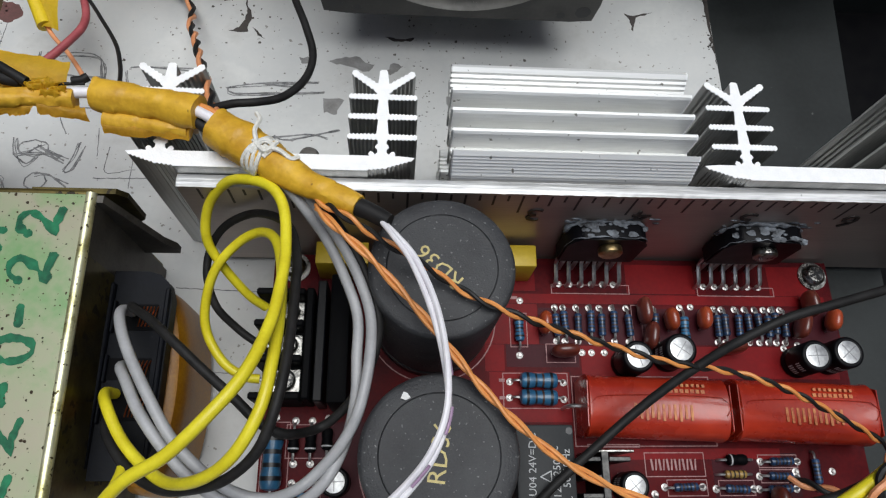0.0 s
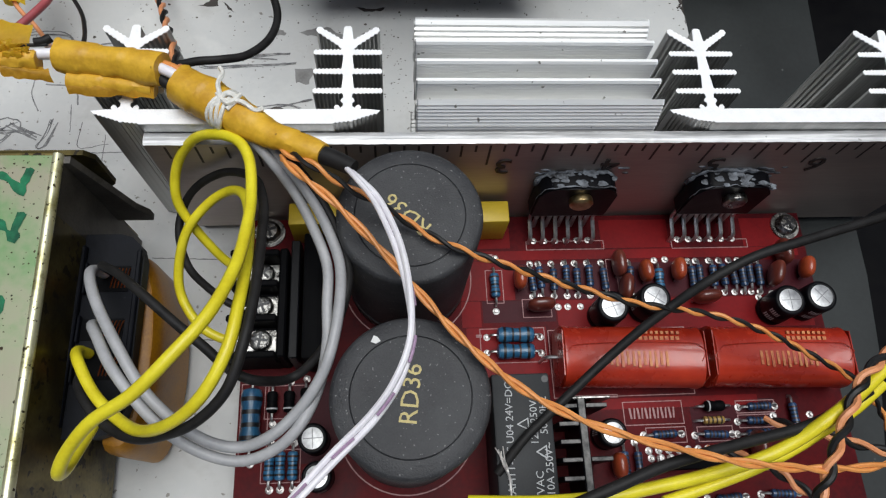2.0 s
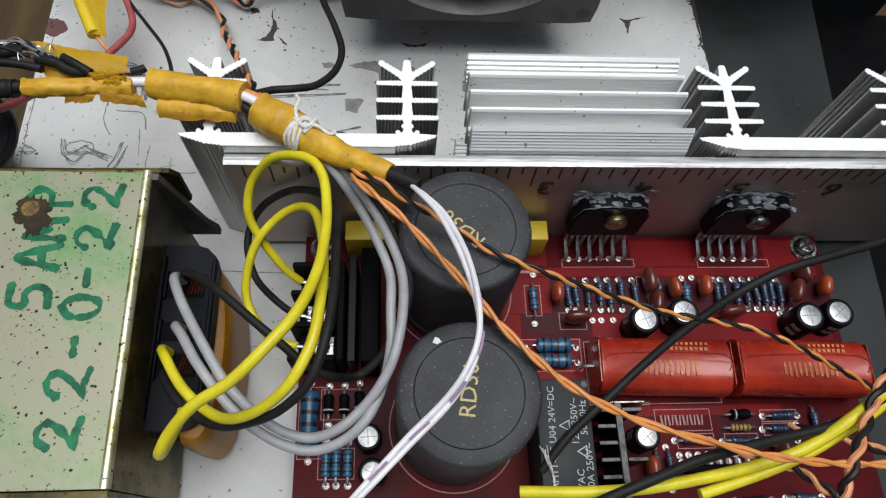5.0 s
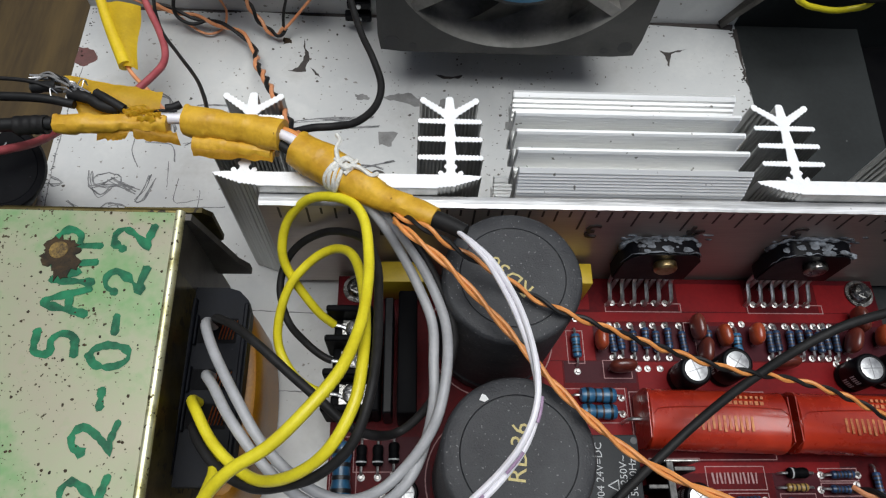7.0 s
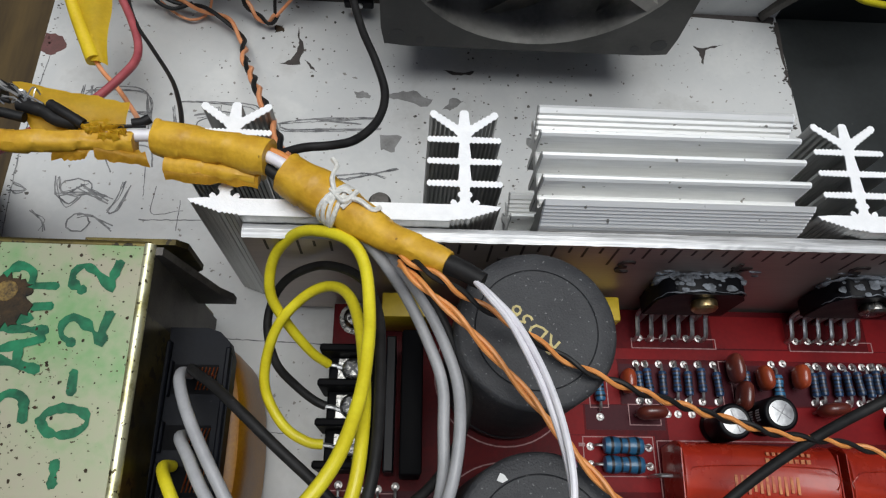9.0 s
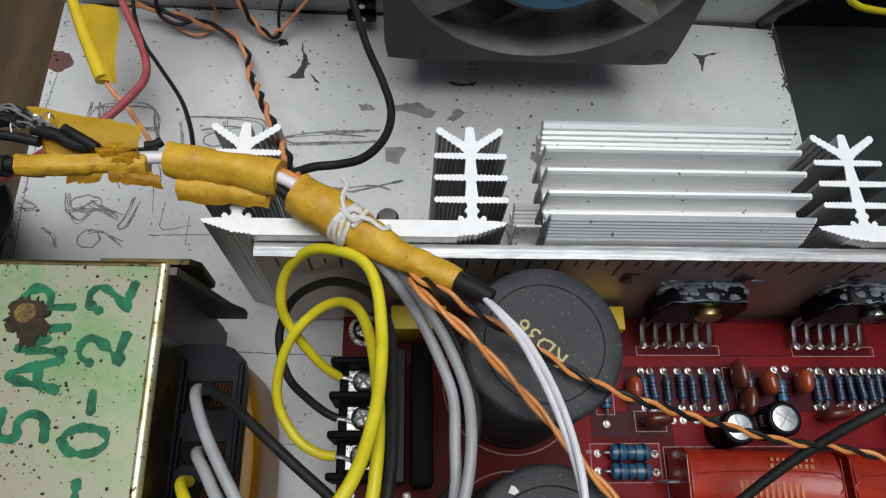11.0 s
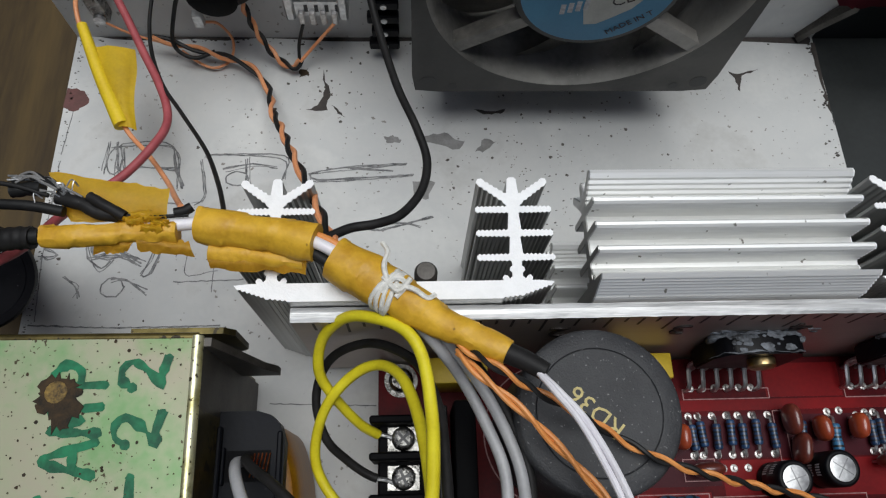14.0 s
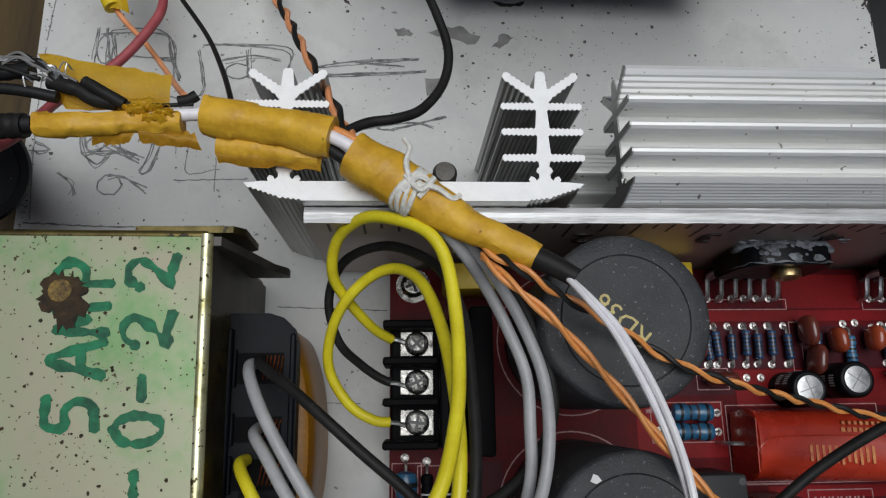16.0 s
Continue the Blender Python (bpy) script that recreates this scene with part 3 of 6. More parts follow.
def sink(name, outline, h0, h1, plane, label):
    """A length of finned extrusion with its sawn end as a cap of its own."""
    root = thing(name, (outline[0][0] if plane == "xy" else h0, 5, 0), label, "heat sink", "heat sink pieces behind the plate")
    bm = bmesh.new()
    prism(bm, outline, h0, h1, plane)
    part("extrusion", bm, ALU if plane == "xy" else ALUX, root)
    if plane == "xy":
        bm = bmesh.new()
        a = [bm.verts.new((u, v, h1 + 0.05)) for u, v in outline]
        b = [bm.verts.new((u, v, h1 + 0.30)) for u, v in outline]
        for i in range(len(a)):
            bm.faces.new((a[i], a[i - 1], b[i - 1], b[i]))
        bm.faces.new(b)
        part("sawn_end", bm, ALUCUT, root, "bright freshly sawn aluminium end", shade=False)
    return root


sink("heat_sink", sink_outline(-87.6, -27.6, (-80.7, -34.6)), 1.0, 50.0, "xy", "upright finned aluminium heat sink with bright sawn end")
sink("heat_sink", sink_outline(36.2, 99.5, (46.0, 91.5)), 1.0, 50.0, "xy", "upright finned aluminium heat sink beside the dark panel")
cross = [(v, u) for u, v in sink_outline(0.4, 54.4, (8.0, 47.0))]
root = thing("heat_sink", (7, 5, 0), "finned aluminium heat sink lying on its side", "heat sink", "heat sink pieces behind the plate")
bm = bmesh.new()
prism(bm, cross, -19.6, 33.2, "yz")
part("extrusion", bm, ALUX, root)
for x, w in ((-19.6, -0.3), (33.2, 0.3)):
    bm = bmesh.new()
    prism(bm, cross, x + w * 0.1, x + w, "yz")
    part("sawn_end", bm, ALUCUT if w > 0 else ALU, root, "rough sawn end", shade=False)
bm = bmesh.new()
profile = [(2.0, 0.0)]
for k in range(30):
    profile += [(2.0, 1.0 + k * 1.25), (2.45, 1.6 + k * 1.25)]
lathe(bm, profile + [(1.9, 39.0), (0.2, 39.1)], (-51.7, 12.6, 0), "z", 20)
single("bolt", bm, DARKSTEEL, "threaded steel bolt standing behind the heat sink", "bolt", base=(-51.7, 12.6, 0))

# ---- the mounting plate, an old ruler face ----
plate = thing("mounting_plate", (0, 1, BOARD), "aluminium mounting plate with printed inch scale", "plate")
bm = bmesh.new()
box(bm, -77.5, 112, 0.0, 2.8, 3.0, 46.9)
part("sheet", bm, RULERFACE, plate, shade=False)
bm = bmesh.new()
rnd = random.Random(3)
n = 150
pts = [-77.5 + 189.5 * i / n for i in range(n + 1)]
a = [bm.verts.new((x, -0.02 + rnd.uniform(-0.08, 0.03), 46.92)) for x in pts]
b = [bm.verts.new((x, 0.9 + rnd.uniform(-0.06, 0.06), 47.25 + rnd.uniform(-0.02, 0.02))) for x in pts]
c = [bm.verts.new((x, 1.8 + rnd.uniform(-0.06, 0.06), 47.2 + rnd.uniform(-0.02, 0.02))) for x in pts]
d = [bm.verts.new((x, 2.82 + rnd.uniform(-0.03, 0.08), 46.92)) for x in pts]
for p, q in ((a, b), (b, c), (c, d)):
    for i in range(n):
        bm.faces.new((p[i], p[i + 1], q[i + 1], q[i]))
part("filed_edge", bm, EDGE, plate, "scratched bright filed edge", shade=False)
for i in range(-24, 30):
    x = -3.5 + i * 25.4 / 8
    if x > 108 or x < -76:
        continue
    h = 9.0 if i % 8 == 0 else 7.0 if i % 4 == 0 else 5.0 if i % 2 == 0 else 2.8
    bm = bmesh.new()
    box(bm, x - 0.26, x + 0.26, -0.06, -0.01, 46.0 - h, 46.0)
    part("scale_mark", bm, TICK, plate, shade=False)
for k in (1, 2, 3, 4, 5, 6):
    lettering("numeral", str(k), 9.6, TICK, plate, at(0.4 + (k - 3) * 25.4, -0.06, 36.6, 90, 180, 0), "printed inch number, upside down", 0.22)

# ---- the red amplifier board ----
board = thing("circuit_board", (12, -40, BOARD), "red amplifier circuit board on standoffs over the chassis", "circuit board")
bm = bmesh.new()
prism(bm, [(-63, -92), (88.5, -92), (88.5, -0.6), (-63, -0.6)], BOARD - 1.6, BOARD)
part("laminate", bm, PCBRED, board, shade=False)
for x0, x1, y0, y1, m in ((-6, 86, -13.2, -10.6, TRACE), (-8, 6.2, -24.2, -13.4, TRACE), (-8, -3, -31.3, -24.4, TRACE), (17, 86, -33, -24.6, TRACE), (-7, 13.6, -44, -31.5, TRACE), (22, 66, -53, -50.4, TRACE),
                          (6.5, 88, -24.2, -14.4, MASKDARK), (-2.5, 16.5, -30.2, -24.4, MASKDARK), (-50, -38, -63, -44, MASKDARK), (48, 70, -62, -51.5, MASKDARK), (-6, 6, -9.8, -2, TRACE), (31, 50, -10.2, -2, TRACE), (71, 82, -10.4, -2, TRACE)):
    bm = bmesh.new()
    box(bm, x0, x1, y0, y1, BOARD, BOARD + (0.06 if m is TRACE else 0.03))
    part("copper_area", bm, m, board, shade=False)
bm = bmesh.new()


def outline_box(bm, x0, x1, y0, y1, w=0.22):
    for p in ([(x0, y0), (x1, y0)], [(x1, y0), (x1, y1)], [(x1, y1), (x0, y1)], [(x0, y1), (x0, y0)]):
        ribbon(bm, p, w, BOARD, 0.12)


for b4 in ((-1.2, 3.2, -25, -16), (8, 15.5, -29, -24.2), (31, 46, -57, -51.4), (-64 + 1.6, -56, -62, -44), (14, 50, -49.8, -32.6), (-3.6, 13, -40.6, -31.8), (36, 46, -61.5, -57.8), (49, 58, -61.5, -58), (60, 70, -55, -52), (60, 70, -58.6, -55.5),
           (10.4, 31.6, -10.4, -8), (50.6, 72, -10.6, -8.2), (31.6, 34.2, -25, -13.5), (-56.8, -47, -52.4, -44.6), (-57, -48, -67, -59.6), (17, 30, -50, -49.4)):
    outline_box(bm, *b4)
for cx, cy in ((-21.7, -17.7), (-22.6, -54.4)):
    ring = [(cx + 16.6 * math.cos(a * math.pi / 24), cy + 16.6 * math.sin(a * math.pi / 24)) for a in range(49)]
    for p, q in zip(ring, ring[1:]):
        ribbon(bm, [p, q], 0.3, BOARD, 0.12)
for i in range(6):
    ribbon(bm, [(32.6 + i * 2.0, -53.0), (32.8 + i * 2.0, -55.4)], 0.5, BOARD, 0.12)
    ribbon(bm, [(33.8 + i * 2.0, -53.0), (33.6 + i * 2.0, -55.4)], 0.4, BOARD, 0.12)
for x, y in ((-3, -11.8), (-1.6, -11.8), (-0.2, -11.8), (-4.4, -33.6), (-4.4, -38), (24, -56.5), (26, -56.5), (28, -56.5)):
    ribbon(bm, [(x, y), (x + 1.0, y)], 0.8, BOARD, 0.12)
part("silkscreen", bm, SILK, board, "pale printed component outlines", shade=False)


def pads(places, r=0.95):
    bm = bmesh.new()
    lathe(bm, [(r, 0), (r * 0.95, 0.12), (r * 0.5, 0.25), (r * 0.42, 0.75)], (0, 0, 0), "z", 12)
    first = part("solder_pad", bm, PAD, None)
    for i, (x, y) in enumerate(places):
        ob = first if i == 0 else new("solder_pad", first.data)
        ob.parent = board
        ob.location = Vector((x, y, BOARD)) * 0.001 - board.location


# ---- electronic parts ----
def resistor(name, length, r, mat, bands, label, group, lead=2.2):
    """An axial resistor lying along x at the origin, leads bent down."""
    root = thing(name, (0, 0, 0), label, "resistor", group)
    h = length / 2
    bm = bmesh.new()
    lathe(bm, [(r * 0.35, -h), (r * 0.9, -h + 0.2 * r), (r * 1.06, -h + 0.7 * r), (r * 1.06, -h + 1.5 * r), (r * 0.92, -h + 2.1 * r), (r * 0.92, h - 2.1 * r), (r * 1.06, h - 1.5 * r), (r * 1.06, h - 0.7 * r), (r * 0.9, h - 0.2 * r), (r * 0.35, h)], (0, 0, r + 0.5), "x", 14)
    body = part("body", bm, mat, root)
    for k, bmat in enumerate(bands):
        x = -h * 0.62 + 1.24 * h * k / (len(bands) - 1)
        rr = r * (1.09 if k in (0, len(bands) - 1) else 0.96)
        bm = bmesh.new()
        lathe(bm, [(rr, x - length * 0.035), (rr, x + length * 0.035)], (0, 0, r + 0.5), "x", 14)
        part("band", bm, bmat, body)
    for s in (-1, 1):
        bm = bmesh.new()
        sweep(bm, smooth_line([(s * h, 0, r + 0.5), (s * (h + lead * 0.55), 0, r + 0.4), (s * (h + lead * 0.8), 0, r * 0.6), (s * (h + lead * 0.8), 0, -1.0)], 0.6), 0.33, 6)
        part("lead", bm, LEAD, root)
    return root


class Stock:
    """Places copies of one model; the first place takes the model itself."""

    def __init__(self, model):
        self.model, self.used = model, False

    def put(self, x, y, z=BOARD, rz=0.0, label=""):
        m = at(x, y, z, 0, 0, rz)
        if self.used:
            ob = copy_thing(self.model, m)
        else:
            ob = self.model
            ob.matrix_basis = m
            self.used = True
        if label:
            ob["label"] = label
        return ob


DKB = (BAND, BANDBROWN, BAND, BAND, BANDBROWN)
small = Stock(resistor("resistor", 6.0, 0.95, BLUEDARK, DKB, "small dark blue banded resistor on the red board", "small resistors in the row"))
spots = []
for x in (10.9, 13.1, 16.6, 20.1, 22.9, 26.3, 30.2, 37.4, 54.3, 56.4, 60.1, 62.9, 65.7, 68.2, 70.3, 72.8):
    small.put(x, -18.9 + 0.5 * math.sin(x), BOARD, 90 + 4 * math.sin(3 * x))
    spots += [(x, -14.4), (x, -23.4)]
med = Stock(resistor("resistor", 6.6, 1.2, BLUERES, DKB, "blue metal film resistor on the red board", "blue resistors"))
med.put(0.9, -20.6, BOARD, 91)
med.put(45.0, -20.2, BOARD, 88)
spots += [(1.7, -12.6), (1.0, -27.2), (45, -14.0), (44.8, -26)]
for x, y, r in ((40.1, -59.5, 2), (53.0, -60.0, -3), (65.3, -53.6, 1), (64.5, -57.1, -2), (63.9, -60.1, 2), (53.5, -74.7, 4), (66.9, -74.3, -4), (62, -78.5, 0), (74, -56, 90)):
    small.put(x, y, BOARD, r)
    spots += [(x - 4.8, y), (x + 4.8, y)]
for x, y in ((32.7, -66.3), (29.4, -66.1), (-54.9, -63.3), (-52.4, -63.3), (-49.5, -63.4)):
    med.put(x, y, BOARD, 90) if x < 0 else small.put(x, y, BOARD, 90)
    spots += [(x, y - 5.2), (x, y + 5.2)]
big = Stock(resistor("resistor", 9.6, 1.9, BLUERES, (BAND, BAND, BANDBROWN, BAND), "large blue banded power resistor on the red board", "large resistors"))
big.put(5.1, -34.0, BOARD, -1)
big.put(4.9, -38.2, BOARD, -1)
spots += [(-1.9, -34), (11.9, -34.2), (-2.1, -38), (11.8, -38.4)]
big2 = Stock(resistor("resistor", 14.4, 2.35, BLUERES, (BAND, BAND, BAND, BAND), "largest blue power resistor beside the terminal block", "large resistors"))
big2.put(-59.4, -52.6, BOARD, 90)
spots += [(-59.6, -42.8), (-59.6, -62.6)]
tan = Stock(resistor("resistor", 5.4, 0.95, TAN, (BANDBROWN, BAND, BANDBROWN, BAND), "small tan resistor on the red board", "small resistors in the row"))
tan.put(53.0, -56.6, BOARD, 0)
dark = Stock(resistor("diode", 5.2, 1.25, BLACK, (WHITEINK, BLACK), "small black diode on the red board", "small diodes"))
for x, y in ((-54.8, -48.7), (-50.8, -48.7), (-46.9, -48.1)):
    dark.put(x, y, BOARD, 90)
    spots += [(x, y - 5.0), (x, y + 5.0)]
dark.put(53.6, -53.2, BOARD, 0)
spots += [(x, -26.4) for x in (17.4, 19.9, 23.3)] + [(12.4 + i * 3.0, -7.8) for i in range(6)] + [(52.4 + i * 3.1, -8) for i in range(6)]
spots += [(36 + i * 2.5, -63.2) for i in range(8)] + [(36.4 + i * 2.5, -65) for i in range(8)] + [(48, -13.8), (52, -15), (76, -24), (72, -25)]
pads(spots)


def electrolytic(r, h, label, group):
    root = thing("electrolytic_capacitor", (0, 0, 0), label, "capacitor", group)
    bm = bmesh.new()
    lathe(bm, [(r * 0.9, 0), (r, 0.4), (r, 1.6), (r * 0.93, 2.0), (r * 0.93, 2.4), (r, 2.8), (r, h - 0.5), (r * 0.95, h - 0.12), (r * 0.86, h + 0.05), (r * 0.74, h + 0.02), (r * 0.70, h - 0.1)], (0, 0, 0), "z", 28)
    part("sleeve", bm, BLACKSHINE, root)
    bm = bmesh.new()
    lathe(bm, [(r * 0.73, h - 0.3), (r * 0.73, h - 0.05), (r * 0.69, h - 0.01)], (0, 0, 0), "z", 28)
    part("top", bm, ALUTOP, root, "bright aluminium top")
    bm = bmesh.new()
    for k in range(2):
        a = k * math.pi / 2 + 0.3
        c, s = math.cos(a), math.sin(a)
        u, w = r * 0.62, 0.12
        prism(bm, [(c * u - s * w, s * u + c * w), (-c * u - s * w, -s * u + c * w), (-c * u + s * w, -s * u - c * w), (c * u + s * w, s * u - c * w)], h - 0.02, h + 0.04)
    part("vent_score", bm, SCORE, root, "scored vent lines", shade=False)
    bm = bmesh.new()
    for k in range(5):
        a0 = 2.2 + 0.14 * k
        for z in (h * 0.3, h * 0.6):
            p = [(math.cos(a) * (r + 0.03), math.sin(a) * (r + 0.03)) for a in (a0, a0 + 0.08)]
            vs = [bm.verts.new((*p[0], z)), bm.verts.new((*p[1], z)), bm.verts.new((*p[1], z + 1.8)), bm.verts.new((*p[0], z + 1.8))]
            bm.faces.new(vs)
    part("stripe", bm, WHITEINK, root, "pale polarity stripe", shade=False)
    return root


ec = Stock(electrolytic(4.0, 10.4, "small black electrolytic capacitor with silver top", "small electrolytic capacitors"))
for i, (x, y) in enumerate(((28.6, -29.3), (39.6, -27.4), (74.3, -28.8), (82.8, -27.9))):
    ec.put(x, y, BOARD, 37 * i)
ec2 = Stock(electrolytic(3.4, 8.5, "small black electrolytic capacitor with silver top", "small electrolytic capacitors"))
ec2.put(25.2, -59.3, BOARD, 20)
ec2.put(-44.3, -58.0, BOARD, 75)
ec2.put(-43.2, -66.3, BOARD, 140)


def dipped(w, t, h, mat, label):
    root = thing("film_capacitor", (0, 0, 0), label, "capacitor", "dipped film capacitors")
    bm = bmesh.new()
    bmesh.ops.create_uvsphere(bm, u_segments=18, v_segments=12, radius=1.0)
    for v in bm.verts:
        q = v.co
        sx = math.copysign(abs(q.x) ** 0.7, q.x)
        sz = math.copysign(abs(q.z) ** 0.75, q.z)
        v.co = Vector((sx * w / 2, q.y * t / 2, sz * h / 2 + h / 2 + 1.0))
    part("body", bm, mat, root)
    for s in (-1, 1):
        bm = bmesh.new()
        sweep(bm, smooth_line([(s * w * 0.28, 0, 2.2), (s * w * 0.36, 0, 1.0), (s * w * 0.36, 0, -0.6)], 0.6), 0.3, 6)
        part("lead", bm, LEAD, root)
    return root


brown = Stock(dipped(7.2, 3.4, 6.4, BROWNDIP, "glossy brown dipped film capacitor"))
for x, y, r in ((33.8, -16.0, 92), (34.9, -22.6, 80), (12.1, -26.7, 2), (79.4, -13.6, 95), (76.0, -19.6, 70), (56, -25.6, 5), (62, -63, 90)):
    brown.put(x, y, BOARD, r)
orange = Stock(dipped(6.0, 3.4, 5.8, ORANGEDIP, "glossy orange dipped film capacitor"))
for x, y, r in ((40.9, -18.2, 95), (7.4, -19.4, 88), (49.8, -17.8, 85), (85.0, -18.0, 75), (27.2, -66.4, 90)):
    orange.put(x, y, BOARD, r)


def film_roll(label):
    """A fat red axial capacitor along x with pinched ends."""
    root = thing("axial_capacitor", (0, 0, 0), label, "capacitor", "red axial capacitors")
    bm = bmesh.new()
    seg, rings = 36, []
    for x, sy, sz in ((-17.2, 0.9, 0.93), (-16.9, 1.0, 1.0), (-16.2, 1.0, 1.0), (-15.4, 0.97, 0.97), (0, 0.985, 0.985), (15.4, 0.97, 0.97), (16.2, 1, 1), (16.8, 1, 1), (17.1, 0.9, 0.93)):
        ring = []
        for i in range(seg):
            a = 2 * math.pi * i / seg
            c, s = math.cos(a), math.sin(a)
            k = 2.6
            d = (abs(c) ** k + abs(s) ** k) ** (-1 / k)
            ring.append(bm.verts.new((x, 7.5 * sy * c * d, 6.2 * sz * s * d + 6.4)))
        rings.append(ring)
    for a, b in zip(rings, rings[1:]):
        for i in range(seg):
            bm.faces.new((a[i], a[(i + 1) % seg], b[(i + 1) % seg], b[i]))
    bm.faces.new(rings[0][::-1])
    bm.faces.new(rings[-1])
    body = part("wrap", bm, REDFILM, root)
    bm = bmesh.new()
    sweep(bm, smooth_line([(-15.9, -3.6, 12.1), (-15.2, 1.5, 12.75), (15.0, 2.2, 12.75), (15.9, -2, 12.7)], 2), lambda t: 0.10, 4)
    part("seam", bm, REDFILM, body)
    bm = bmesh.new()
    for i in range(11):
        x = -6.4 + i * 1.35
        box(bm, x, x + 0.62, -3.0 - 0.3 * (i % 3), 0.3, 12.36, 12.6)
    part("print", bm, FILMINK, body, "rubbed gold printing", shade=False)
    bm = bmesh.new()
    for i in range(8):
        box(bm, 1 + i * 1.3, 1.9 + i * 1.3, 3.1, 4.0, 12.2, 12.42)
        box(bm, 1.4 + i * 1.3, 2.1 + i * 1.3, 4.6, 5.3, 11.7, 12.2)
    part("print", bm, FILMINK, body, "small rubbed gold printing", shade=False)
    for s in (-1, 1):
        bm = bmesh.new()
        prism(bm, [(-6.6, 0.8), (6.6, 0.8), (7.2, 7), (5.4, 12.2), (-5.4, 12.2), (-7.2, 7)], s * 17.25, s * 17.5, "yz")
        part("end_fold", bm, REDFILM, body)
        bm = bmesh.new()
        sweep(bm, smooth_line([(s * 17.3, 0, 6.4), (s * 19.6, 0, 6.2), (s * 20.6, 0, 4), (s * 20.6, 0, -0.8)], 0.8), 0.45, 6)
        part("lead", bm, LEAD, root)
    return root


film = Stock(film_roll("fat glossy red axial film capacitor"))
film.put(31.8, -41.4, BOARD, -2)
film.put(68.6, -42.4, BOARD, -2)


def big_can(x, y, spin, tx, ty):
    root = thing("large_capacitor", (x, y, BOARD), "large black electrolytic can with gold lettering", "capacitor", "large capacitors")
    r, h0, h1 = 15.0, BOARD + 0.2, 50.4
    bm = bmesh.new()
    lathe(bm, [(r - 1.4, h0), (r - 0.4, h0 + 0.6), (r, h0 + 1.5), (r, h0 + 5), (r - 0.8, h0 + 5.8), (r - 0.8, h0 + 6.6), (r, h0 + 7.4), (r, h1 - 1.2), (r - 0.3, h1 - 0.4), (r - 0.9, h1), (r - 3.6, h1 - 0.05), (r - 3.75, h1 - 0.30), (r - 3.9, h1 - 0.05), (0.1, h1 - 0.05)], (x, y, 0), "z", 64)
    part("sleeve", bm, CAPTOP, root)
    lettering("print", "RD36", 4.8, GOLDINK, root, at(tx, ty, h1 + 0.02, 0, 0, spin), "gold printed type mark")
    return root


can = big_can(-21.8, -18.0, 137, -22.4, -18.0)
can2 = big_can(-22.6, -54.4, 83, -22.5, -54.0)
bm = bmesh.new()
prism(bm, [(-29.9, -44.2), (-28.9, -44.6), (-28.0, -44.1), (-28.6, -43.3), (-29.3, -43.0)], 50.45, 50.8)
part("flake", bm, NIBWHITE, can2, "white flake stuck on top", shade=False)


